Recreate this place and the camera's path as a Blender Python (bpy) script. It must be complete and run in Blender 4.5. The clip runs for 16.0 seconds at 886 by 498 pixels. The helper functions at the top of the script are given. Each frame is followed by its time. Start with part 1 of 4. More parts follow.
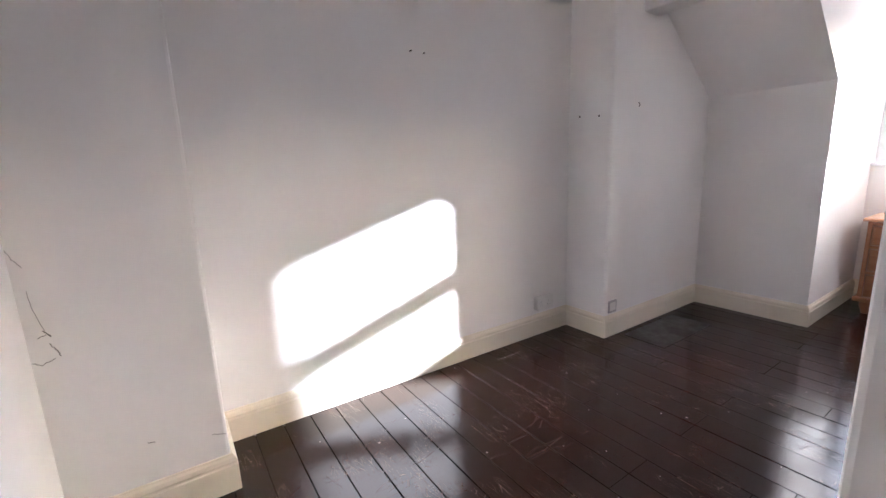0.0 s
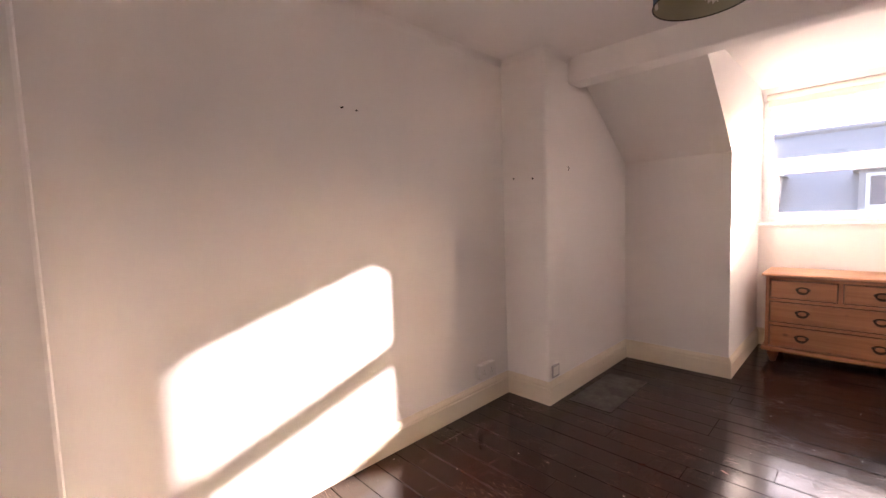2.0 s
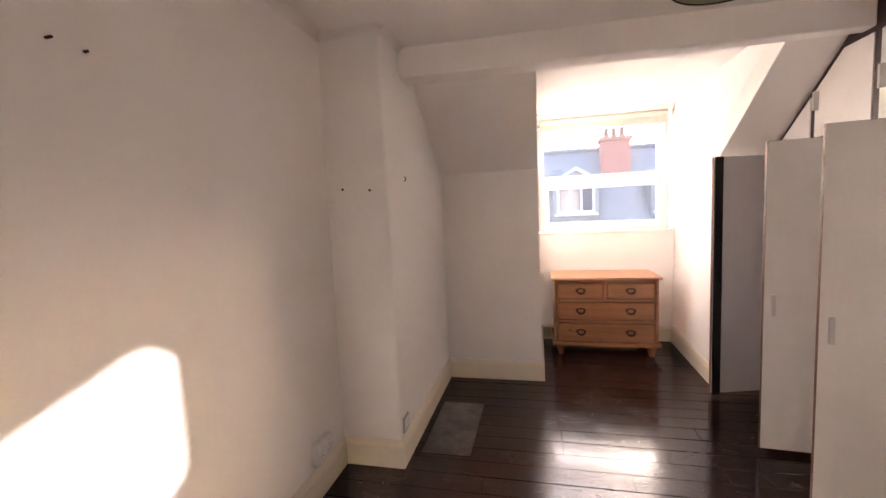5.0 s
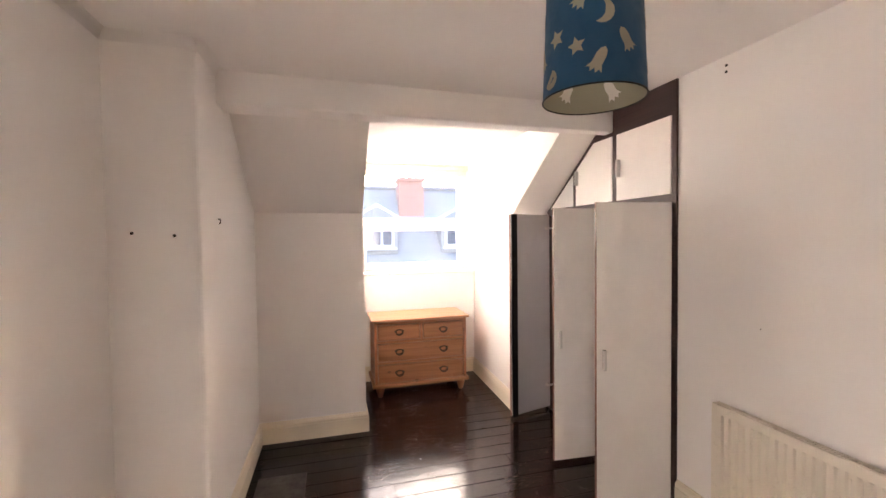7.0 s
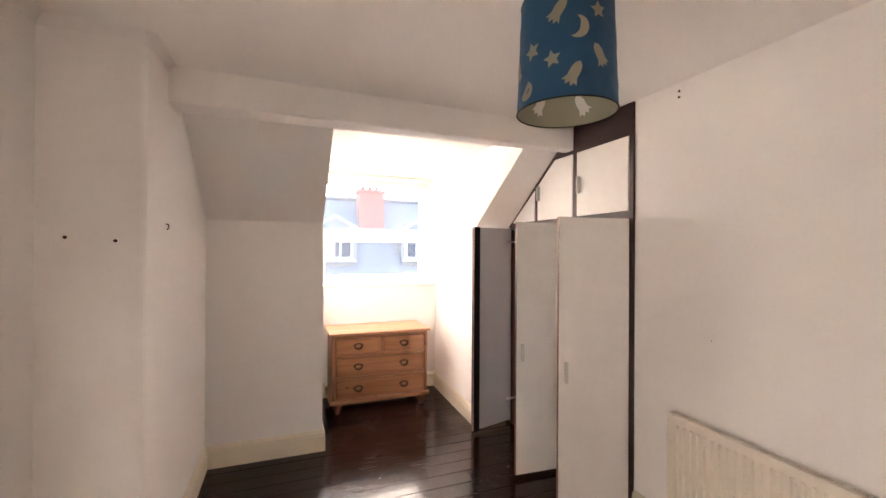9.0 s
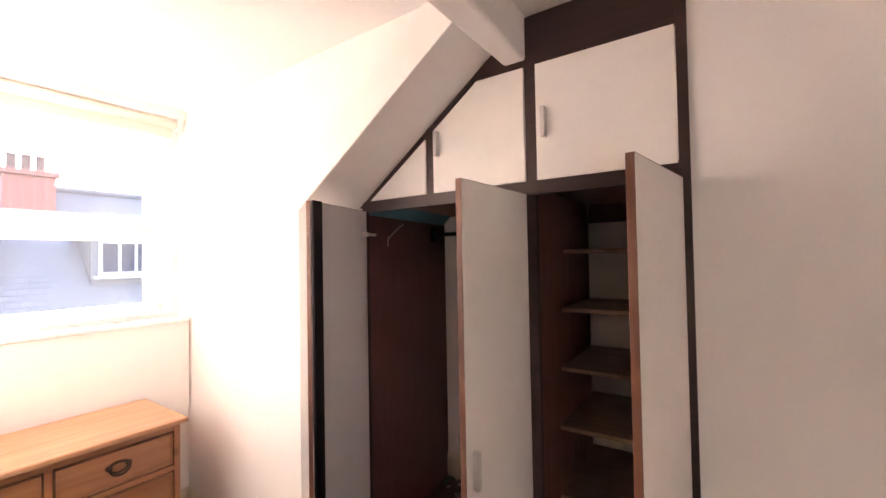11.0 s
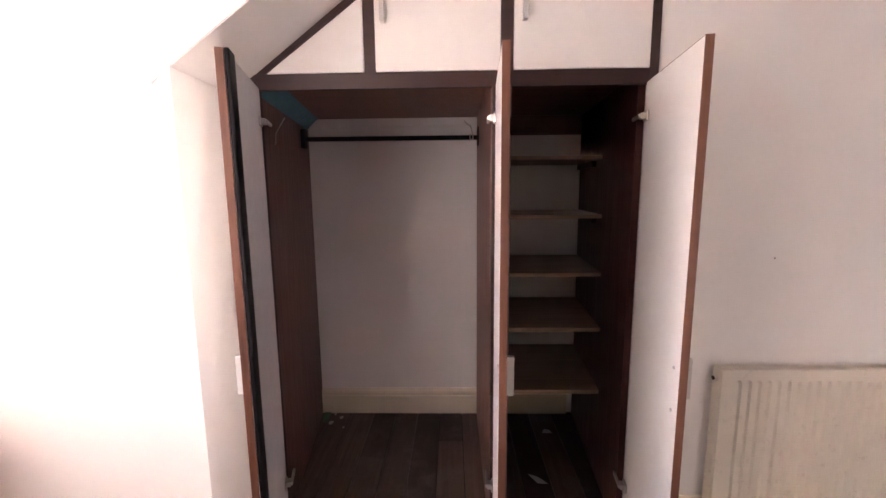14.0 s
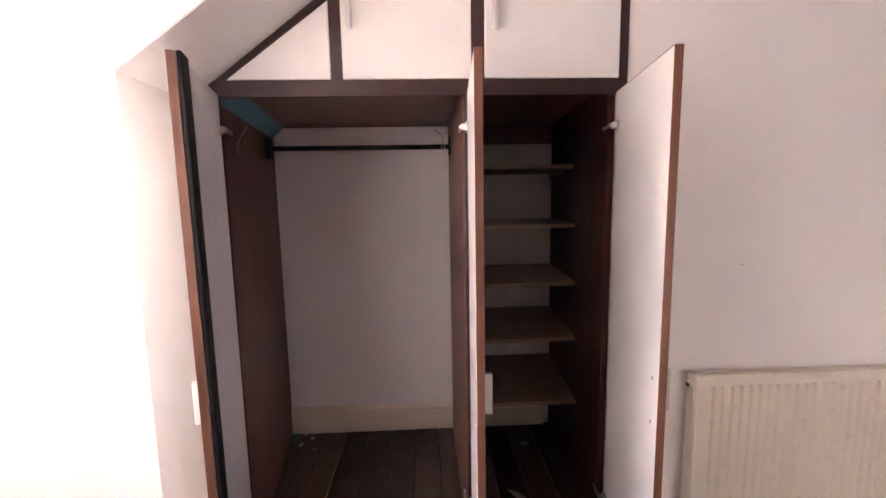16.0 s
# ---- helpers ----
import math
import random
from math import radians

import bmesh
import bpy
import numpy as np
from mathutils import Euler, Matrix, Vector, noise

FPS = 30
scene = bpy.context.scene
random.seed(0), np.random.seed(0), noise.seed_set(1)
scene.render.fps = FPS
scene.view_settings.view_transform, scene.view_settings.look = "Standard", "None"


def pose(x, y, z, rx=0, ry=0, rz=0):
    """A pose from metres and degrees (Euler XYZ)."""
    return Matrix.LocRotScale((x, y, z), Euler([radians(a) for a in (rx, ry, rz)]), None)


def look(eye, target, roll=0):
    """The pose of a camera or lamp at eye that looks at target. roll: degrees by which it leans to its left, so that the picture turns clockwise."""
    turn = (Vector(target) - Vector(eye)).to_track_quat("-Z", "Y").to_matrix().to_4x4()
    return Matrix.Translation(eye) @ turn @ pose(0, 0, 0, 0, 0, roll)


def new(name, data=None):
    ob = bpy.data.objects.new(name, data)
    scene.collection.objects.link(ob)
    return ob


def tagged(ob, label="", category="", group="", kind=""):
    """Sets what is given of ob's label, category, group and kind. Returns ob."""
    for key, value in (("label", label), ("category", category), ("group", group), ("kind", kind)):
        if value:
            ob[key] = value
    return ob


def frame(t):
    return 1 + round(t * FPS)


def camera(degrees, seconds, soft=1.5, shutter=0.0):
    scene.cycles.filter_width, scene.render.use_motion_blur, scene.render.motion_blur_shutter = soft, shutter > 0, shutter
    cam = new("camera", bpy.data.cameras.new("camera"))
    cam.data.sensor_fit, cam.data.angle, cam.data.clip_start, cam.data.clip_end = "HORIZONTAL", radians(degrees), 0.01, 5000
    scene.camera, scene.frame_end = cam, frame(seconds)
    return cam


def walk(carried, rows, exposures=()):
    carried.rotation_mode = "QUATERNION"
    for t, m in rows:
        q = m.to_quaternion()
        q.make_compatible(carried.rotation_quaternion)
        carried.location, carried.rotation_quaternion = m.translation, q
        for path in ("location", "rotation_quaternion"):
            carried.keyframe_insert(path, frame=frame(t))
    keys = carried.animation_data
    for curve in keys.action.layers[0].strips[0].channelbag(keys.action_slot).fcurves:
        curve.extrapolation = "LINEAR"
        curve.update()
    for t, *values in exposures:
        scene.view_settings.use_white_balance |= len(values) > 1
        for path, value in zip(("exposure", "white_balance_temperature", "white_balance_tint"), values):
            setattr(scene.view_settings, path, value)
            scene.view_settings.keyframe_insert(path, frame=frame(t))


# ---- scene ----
cam = camera(94.2, 16.0)
PATH = [
    (0, (0.093, -0.486, 1.31), (-1.546, 0.594, 0.926), -2.2),
    (0.5, (0.099, -0.475, 1.293), (-1.55, 0.597, 0.928), -2.5),
    (1, (0.093, -0.467, 1.302), (-1.548, 0.629, 0.98), -2.8),
    (1.5, (0.041, -0.435, 1.343), (-1.537, 0.768, 1.087), -2.5),
    (2, (-0.147, -0.402, 1.378), (-1.576, 0.989, 1.226), -2.0),
    (2.5, (-0.222, -0.374, 1.414), (-1.494, 1.165, 1.307), -2.1),
    (3, (-0.214, -0.361, 1.414), (-1.386, 1.256, 1.315), -2.5),
    (3.2, (-0.275, -0.37, 1.44), (-1.395, 1.282, 1.321), -2.9),
    (5.3, (-0.987, 0.045, 1.501), (-1.238, 2.022, 1.337), -2.3),
    (5.5, (-1.042, 0.093, 1.512), (-1.146, 2.085, 1.369), -2.2),
    (6, (-1.131, 0.096, 1.6), (-0.913, 2.082, 1.508), -1.9),
    (6.5, (-1.143, 0.045, 1.623), (-0.719, 1.998, 1.558), -1.2),
    (7, (-1.134, 0.043, 1.615), (-0.614, 1.973, 1.555), -0.7),
    (7.5, (-1.139, 0.036, 1.605), (-0.592, 1.959, 1.558), -0.4),
    (8, (-1.135, 0.033, 1.615), (-0.564, 1.95, 1.586), -0.1),
    (8.5, (-1.147, 0.039, 1.611), (-0.539, 1.944, 1.593), 0.2),
    (9, (-1.157, 0.084, 1.604), (-0.448, 1.954, 1.608), 0.3),
    (9.5, (-1.09, 0.376, 1.574), (-0.202, 2.168, 1.594), 0.0),
    (9.7, (-1.02, 0.58, 1.553), (-0.043, 2.326, 1.581), 0.1),
    (11.8, (-0.707, 2.44, 1.565), (1.18, 3.101, 1.595), -1.7),
    (12, (-0.727, 2.505, 1.577), (1.19, 3.077, 1.605), -1.7),
    (12.5, (-0.657, 2.627, 1.59), (1.315, 2.964, 1.564), -1.6),
    (13, (-0.683, 2.7, 1.561), (1.306, 2.855, 1.423), -1.3),
    (13.5, (-0.746, 2.746, 1.431), (1.235, 2.814, 1.169), -0.9),
    (14, (-0.759, 2.734, 1.431), (1.22, 2.784, 1.144), -0.6),
    (14.5, (-0.741, 2.734, 1.444), (1.24, 2.802, 1.181), -0.4),
    (15, (-0.726, 2.749, 1.444), (1.258, 2.82, 1.202), -0.4),
    (15.5, (-0.715, 2.747, 1.447), (1.271, 2.79, 1.219), -0.6),
    (16, (-0.71, 2.736, 1.437), (1.273, 2.653, 1.19), -1.1),
]
walk(cam, [(t, look(eye, to, roll)) for t, eye, to, roll in PATH],
     exposures=[(0.0, 4.32, 5250, 18), (1.5, 4.28, 5400, 20), (2.0, 4.15, 6750, 34), (3.2, 4.1, 7100, 36), (5.5, 4.3, 6600, 24), (7.5, 4.6, 6550, 22), (9.5, 4.55, 6550, 20), (12.0, 4.25, 7000, 34), (14.5, 4.65, 6150, 30), (16.0, 4.65, 6150, 30)])

# ---- world and light ----
SUN_TO = Vector((1.0, 2.1, 0.65)).normalized()
world = bpy.data.worlds.new("sky")
scene.world = world
world.use_nodes = True
wn = world.node_tree.nodes
sky = wn.new("ShaderNodeTexSky")
sky.sky_type = "NISHITA"
sky.sun_disc = False
sky.dust_density = 4.0
sky.sun_elevation = math.asin(SUN_TO.z)
sky.sun_rotation = math.atan2(SUN_TO.x, SUN_TO.y)
world.node_tree.links.new(sky.outputs[0], wn["Background"].inputs[0])
wn["Background"].inputs[1].default_value = 0.14
sun_data = bpy.data.lights.new("sun", "SUN")
sun_data.energy = 2.4
scene.cycles.diffuse_bounces = 12
scene.cycles.max_bounces = 16
sun_data.angle = radians(1.1)
sun_data.color = (1.0, 0.93, 0.82)
sun = new("sun", sun_data)
sun.matrix_world = look(SUN_TO * 20, (0, 0, 0))


# ---- materials ----
def mat(name, color, rough=0.6, metal=0.0, spec=0.5):
    m = bpy.data.materials.new(name)
    m.use_nodes = True
    p = m.node_tree.nodes["Principled BSDF"]
    p.inputs["Base Color"].default_value = (*color, 1)
    p.inputs["Roughness"].default_value = rough
    p.inputs["Metallic"].default_value = metal
    p.inputs["Specular IOR Level"].default_value = spec
    return m


class Nodes:
    """Short calls to build a node tree."""

    def __init__(self, m):
        self.t = m.node_tree
        self.p = self.t.nodes["Principled BSDF"]

    def add(self, kind, **inputs):
        n = self.t.nodes.new(kind)
        for k, v in inputs.items():
            self.put(n.inputs[k.replace("_", " ")], v)
        return n

    def put(self, socket, v):
        if isinstance(v, bpy.types.NodeSocket):
            self.t.links.new(v, socket)
        else:
            socket.default_value = v

    def coords(self, scale=(1, 1, 1), kind="Object"):
        c = self.t.nodes.new("ShaderNodeTexCoord")
        m = self.t.nodes.new("ShaderNodeMapping")
        m.inputs["Scale"].default_value = scale
        self.t.links.new(c.outputs[kind], m.inputs["Vector"])
        return m.outputs[0]

    def world_coords(self, scale=(1, 1, 1)):
        c = self.t.nodes.new("ShaderNodeNewGeometry")
        m = self.t.nodes.new("ShaderNodeMapping")
        m.inputs["Scale"].default_value = scale
        self.t.links.new(c.outputs["Position"], m.inputs["Vector"])
        return m.outputs[0]

    def noise(self, vec, scale, detail=4.0, rough=0.55, dist=0.0):
        n = self.add("ShaderNodeTexNoise", Vector=vec, Scale=scale, Detail=detail, Roughness=rough, Distortion=dist)
        return n.outputs["Fac"]

    def ramp(self, fac, stops):
        n = self.t.nodes.new("ShaderNodeValToRGB")
        el = n.color_ramp.elements
        while len(el) < len(stops):
            el.new(0.5)
        for e, (pos, col) in zip(el, stops):
            e.position = pos
            e.color = (*col, 1) if len(col) == 3 else col
        self.put(n.inputs[0], fac)
        return n.outputs[0]

    def mix(self, fac, a, b, mode="MIX"):
        n = self.t.nodes.new("ShaderNodeMix")
        n.data_type = "RGBA"
        n.blend_type = mode
        for s, v in ((n.inputs[0], fac), (n.inputs[6], a), (n.inputs[7], b)):
            if not isinstance(v, bpy.types.NodeSocket) and isinstance(v, tuple) and len(v) == 3:
                v = (*v, 1)
            self.put(s, v)
        return n.outputs[2]

    def math(self, op, a, b=0.0):
        n = self.t.nodes.new("ShaderNodeMath")
        n.operation = op
        self.put(n.inputs[0], a)
        self.put(n.inputs[1], b)
        return n.outputs[0]

    def span(self, v, a, b, c, d):
        n = self.add("ShaderNodeMapRange")
        for k, x in zip(("Value", "From Min", "From Max", "To Min", "To Max"), (v, a, b, c, d)):
            self.put(n.inputs[k], x)
        return n.outputs[0]

    def bump(self, height, strength, distance):
        n = self.add("ShaderNodeBump", Height=height, Strength=strength, Distance=distance)
        self.t.links.new(n.outputs[0], self.p.inputs["Normal"])

    def color(self, c):
        self.put(self.p.inputs["Base Color"], c)

    def rough(self, r):
        self.put(self.p.inputs["Roughness"], r)


def plaster(name, color, dirt=(0.55, 0.5, 0.44)):
    m = mat(name, color, 0.75, spec=0.3)
    n = Nodes(m)
    v = n.world_coords()
    large = n.noise(v, 1.3, 3)
    fine = n.noise(v, 55, 5, 0.6)
    c = n.mix(n.span(large, 0.35, 0.75, 0.0, 0.10), color, dirt)
    spots = n.span(n.noise(v, 7.0, 8, 0.75), 0.70, 0.76, 0.0, 0.12)
    c = n.mix(spots, c, (0.42, 0.37, 0.31))
    n.color(c)
    n.rough(n.span(fine, 0.3, 0.7, 0.62, 0.85))
    h = n.math("ADD", n.math("MULTIPLY", n.noise(v, 4.5, 3), 2.4), n.math("MULTIPLY", fine, 0.10))
    n.bump(h, 0.10, 0.010)
    return m


def satin(name, color, rough=0.4):
    m = mat(name, color, rough)
    n = Nodes(m)
    v = n.world_coords()
    n.color(n.mix(n.span(n.noise(v, 5, 6, 0.65), 0.45, 0.8, 0, 0.20), color, tuple(c * 0.72 for c in color)))
    n.rough(n.span(n.noise(v, 30, 4), 0.3, 0.7, rough - 0.08, rough + 0.14))
    n.bump(n.noise(v, 90, 3), 0.06, 0.002)
    return m


def wood(name, dark, light, along, rough=0.4, scale=1.0, knots=0.0):
    """along: the axis of the grain, 0, 1 or 2, in world axes."""
    m = mat(name, light, rough)
    n = Nodes(m)
    s = [18 * scale] * 3
    s[along] = 1.1 * scale
    v = n.world_coords(tuple(s))
    grain = n.noise(v, 1.0, 8, 0.62, 1.2)
    s2 = [140 * scale] * 3
    s2[along] = 4 * scale
    fine = n.noise(n.world_coords(tuple(s2)), 1.0, 3, 0.6)
    c = n.ramp(grain, [(0.28, dark), (0.5, tuple((a + b) / 2 for a, b in zip(dark, light))), (0.72, light)])
    c = n.mix(n.span(fine, 0.5, 0.75, 0, 0.3), c, dark)
    if knots:
        s3 = [5.5] * 3
        s3[along] = 3.4
        vor = n.add("ShaderNodeTexVoronoi", Vector=n.world_coords(tuple(s3)), Scale=1.0)
        k = n.span(vor.outputs["Distance"], 0.03, 0.10, knots, 0.0)
        c = n.mix(k, c, tuple(0.25 * d for d in dark))
    n.color(c)
    n.rough(n.span(fine, 0.3, 0.7, rough - 0.06, rough + 0.15))
    n.bump(n.math("ADD", grain, n.math("MULTIPLY", fine, 0.5)), 0.12, 0.002)
    return m


def board_material():
    m = mat("stained_boards", (0.03, 0.013, 0.009), 0.3, spec=0.45)
    n = Nodes(m)
    info = n.t.nodes.new("ShaderNodeObjectInfo")
    rnd = info.outputs["Random"]
    geo = n.t.nodes.new("ShaderNodeNewGeometry")
    off = n.add("ShaderNodeVectorMath")
    off.operation = "ADD"
    n.put(off.inputs[0], geo.outputs["Position"])
    comb = n.add("ShaderNodeCombineXYZ", X=n.math("MULTIPLY", rnd, 37.0))
    n.put(off.inputs[1], comb.outputs[0])

    def vec(s):
        mp = n.t.nodes.new("ShaderNodeMapping")
        mp.inputs["Scale"].default_value = s
        n.put(mp.inputs["Vector"], off.outputs[0])
        return mp.outputs[0]

    grain = n.noise(vec((1.4, 26, 26)), 1.0, 8, 0.65, 1.0)
    c = n.ramp(grain, [(0.25, (0.006, 0.0026, 0.0018)), (0.55, (0.017, 0.0055, 0.0030)), (0.8, (0.046, 0.013, 0.0055))])
    c = n.mix(n.span(rnd, 0, 1, 0.0, 0.45), c, (0.022, 0.007, 0.0045))
    pos = n.world_coords()
    # worn, redder middle of the room and dusty blotches
    wear = n.span(n.noise(pos, 1.6, 5, 0.6), 0.46, 0.70, 0.0, 0.60)
    c = n.mix(wear, c, (0.046, 0.013, 0.006))
    dust = n.span(n.noise(pos, 11, 8, 0.78), 0.57, 0.78, 0.0, 0.28)
    c = n.mix(dust, c, (0.10, 0.085, 0.075))
    sv = n.add("ShaderNodeTexVoronoi", Vector=vec((7, 60, 1)), Scale=1.0)
    sv.feature = "DISTANCE_TO_EDGE"
    gate = n.span(n.noise(pos, 3.1, 3), 0.50, 0.58, 0.0, 1.0)
    scr = n.math("MULTIPLY", n.span(sv.outputs["Distance"], 0.004, 0.016, 0.7, 0.0), gate)
    # short crossing scratches where furniture was dragged
    for turn, size, seed in ((0.6, (26, 3.0, 1), 4.3), (-0.5, (22, 2.4, 1), 2.7), (1.25, (30, 4.0, 1), 3.6)):
        mp = n.t.nodes.new("ShaderNodeMapping")
        mp.inputs["Scale"].default_value = size
        mp.inputs["Rotation"].default_value = (0, 0, turn)
        mp.inputs["Location"].default_value = (seed, -seed, 0)
        n.put(mp.inputs["Vector"], pos)
        v2 = n.add("ShaderNodeTexVoronoi", Vector=mp.outputs[0], Scale=1.0)
        v2.feature = "DISTANCE_TO_EDGE"
        g2 = n.math("MULTIPLY", n.span(n.noise(mp.outputs[0], 0.35, 3), 0.50, 0.60, 0.0, 1.0), n.span(n.noise(pos, seed * 0.45, 3), 0.52, 0.66, 0.0, 1.0))
        scr = n.math("MAXIMUM", scr, n.math("MULTIPLY", n.span(v2.outputs["Distance"], 0.004, 0.016, 0.30, 0.0), g2))
    c = n.mix(scr, c, (0.20, 0.15, 0.12))
    # bare dusty boards inside the wardrobe
    sep = n.add("ShaderNodeSeparateXYZ", Vector=pos)
    inside = n.span(sep.outputs["X"], 0.79, 0.83, 0.0, 1.0)
    bare = n.ramp(grain, [(0.25, (0.060, 0.036, 0.028)), (0.55, (0.12, 0.074, 0.056)), (0.8, (0.20, 0.13, 0.10))])
    bare = n.mix(n.ramp(rnd, [(0.35, (0.75, 0.75, 0.75)), (0.55, (0.0, 0.0, 0.0))]), bare, (0.022, 0.014, 0.012))
    bare = n.mix(n.span(n.noise(pos, 5, 6, 0.7), 0.5, 0.7, 0, 0.6), bare, (0.13, 0.11, 0.095))
    c = n.mix(inside, c, bare)
    n.color(c)
    r = n.span(n.noise(pos, 6, 7, 0.7), 0.3, 0.75, 0.09, 0.26)
    r = n.math("ADD", n.math("ADD", r, n.math("MULTIPLY", scr, 0.3)), n.math("MULTIPLY", inside, 0.4))
    n.rough(r)
    h = n.math("ADD", n.math("MULTIPLY", grain, 0.5), n.math("MULTIPLY", n.noise(vec((0.9, 5, 1)), 1.0, 2), 2.5))
    n.bump(n.math("ADD", h, n.math("MULTIPLY", scr, -0.4)), 0.12, 0.003)
    return m


M_WALL = plaster("white_plaster", (0.88, 0.865, 0.845))
M_CEIL = plaster("ceiling_paint", (0.88, 0.865, 0.845))
M_TRIM = satin("cream_gloss", (0.78, 0.71, 0.58), 0.35)
M_UPVC = satin("white_upvc", (0.85, 0.85, 0.85), 0.28)
M_BOARD = board_material()
M_SUB = mat("dark_gap", (0.008, 0.006, 0.005), 0.9)
M_PINE = wood("pine_front", (0.24, 0.100, 0.046), (0.40, 0.195, 0.098), 0, 0.36, 0.8, 0.9)
# paler tone than the front and sides
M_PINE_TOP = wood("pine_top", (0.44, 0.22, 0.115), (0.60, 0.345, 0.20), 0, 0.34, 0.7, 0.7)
M_PINE_SIDE = wood("pine_side", (0.245, 0.092, 0.042), (0.40, 0.178, 0.092), 2, 0.36, 0.8, 0.8)
M_BRASS = mat("aged_brass", (0.045, 0.027, 0.017), 0.42, 0.6)
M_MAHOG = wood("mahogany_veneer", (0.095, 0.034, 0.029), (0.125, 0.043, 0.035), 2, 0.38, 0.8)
# darker copy of the veneer: shade on the end panel put into its colour
M_MAHOG_SHADE = wood("mahogany_shaded", (0.052, 0.015, 0.014), (0.070, 0.020, 0.018), 2, 0.36, 0.8)
# lighter copy of the veneer: light on divider and top put into the colour
M_MAHOG_LIT = wood("mahogany_lit", (0.17, 0.070, 0.050), (0.25, 0.105, 0.075), 2, 0.40, 0.8)
M_MAHOG_D = wood("mahogany_fascia", (0.028, 0.013, 0.013), (0.055, 0.024, 0.022), 1, 0.38, 0.8)
M_EDGE = wood("teak_edge", (0.085, 0.032, 0.019), (0.22, 0.092, 0.055), 2, 0.4, 1.0)
M_SHELF = wood("shelf_board", (0.21, 0.135, 0.100), (0.36, 0.25, 0.19), 1, 0.45, 0.7)
M_SHELF_EDGE = satin("shelf_lipping", (0.36, 0.25, 0.17), 0.5)
M_LAM = satin("white_laminate", (0.85, 0.83, 0.80), 0.42)
# white laminate greyed to stand for the shade inside a door
M_LAM_SHADE = satin("shaded_laminate", (0.56, 0.55, 0.56), 0.45)
M_BLACK = mat("black_paint", (0.007, 0.006, 0.007), 0.55, spec=0.3)
M_HANDLE = satin("grey_plastic", (0.62, 0.61, 0.59), 0.35)
M_CHROME = mat("zinc", (0.62, 0.60, 0.57), 0.3, 1.0)
M_TEAL = satin("teal_paint", (0.10, 0.26, 0.33), 0.55)
M_RAD = satin("radiator_enamel", (0.80, 0.75, 0.65), 0.32)
M_SOCKET = satin("white_plastic", (0.80, 0.79, 0.76), 0.3)
M_STEEL = mat("brushed_steel", (0.42, 0.42, 0.43), 0.38, 0.8)
M_DARK = mat("dark_hole", (0.02, 0.018, 0.016), 0.8)
M_BLUE = satin("blue_card", (0.007, 0.068, 0.150), 0.6)
M_LINING = satin("shade_lining", (0.34, 0.325, 0.235), 0.7)
M_MOTIF = satin("motif_fabric", (0.34, 0.30, 0.225), 0.7)
# near white in place of daylight showing through the motifs
M_MOTIF_LIT = satin("motif_backlit", (0.80, 0.78, 0.72), 0.7)
M_BLIND = satin("blind_fabric", (0.82, 0.77, 0.69), 0.8)
M_WIRE = mat("hanger_wire", (0.55, 0.52, 0.48), 0.3, 1.0)
M_PAPER = satin("scrap_paper", (0.52, 0.49, 0.47), 0.8)
M_LEAD = mat("grey_sheet", (0.035, 0.029, 0.027), 0.5)
n = Nodes(M_LEAD)
v = n.world_coords()
n.color(n.mix(n.span(n.noise(v, 7, 7, 0.7), 0.4, 0.7, 0, 1), (0.050, 0.042, 0.039), (0.15, 0.135, 0.125)))
n.rough(n.span(n.noise(v, 12, 5), 0.3, 0.7, 0.35, 0.6))


def glass_material():
    m = bpy.data.materials.new("window_glass")
    m.use_nodes = True
    t = m.node_tree
    t.nodes.remove(t.nodes["Principled BSDF"])
    out = t.nodes["Material Output"]
    tr = t.nodes.new("ShaderNodeBsdfTransparent")
    tr.inputs[0].default_value = (0.96, 0.97, 0.97, 1)
    gl = t.nodes.new("ShaderNodeBsdfGlossy")
    gl.inputs["Roughness"].default_value = 0.02
    fr = t.nodes.new("ShaderNodeFresnel")
    mx = t.nodes.new("ShaderNodeMixShader")
    t.links.new(fr.outputs[0], mx.inputs[0])
    # a small translucent share imitates the glare haze over the view
    veil = t.nodes.new("ShaderNodeBsdfTranslucent")
    veil.inputs[0].default_value = (0.85, 0.88, 0.92, 1)
    veiled = t.nodes.new("ShaderNodeMixShader")
    veiled.inputs[0].default_value = 0.004
    t.links.new(tr.outputs[0], veiled.inputs[1])
    t.links.new(veil.outputs[0], veiled.inputs[2])
    t.links.new(veiled.outputs[0], mx.inputs[1])
    t.links.new(gl.outputs[0], mx.inputs[2])
    t.links.new(mx.outputs[0], out.inputs[0])
    return m


M_GLASS = glass_material()


# ---- mesh helpers ----
def link(name, bm, material, parent=None, smooth=False):
    bmesh.ops.recalc_face_normals(bm, faces=bm.faces[:])
    me = bpy.data.meshes.new(name)
    bm.to_mesh(me)
    bm.free()
    me.materials.append(material)
    if smooth:
        for f in me.polygons:
            f.use_smooth = True
    ob = new(name, me)
    ob.parent = parent
    return ob


def part(name, bm, material, parent, label="", smooth=False):
    return tagged(link(name, bm, material, parent, smooth), label)


def thing(name, label, category, group="", at=(0, 0, 0)):
    ob = new(name)
    ob.location = at
    ob.empty_display_size = 0.1
    return tagged(ob, label, category, group)


def struct(name, bm, material, label, category="wall"):
    return tagged(link(name, bm, material), label, category, kind="structure")


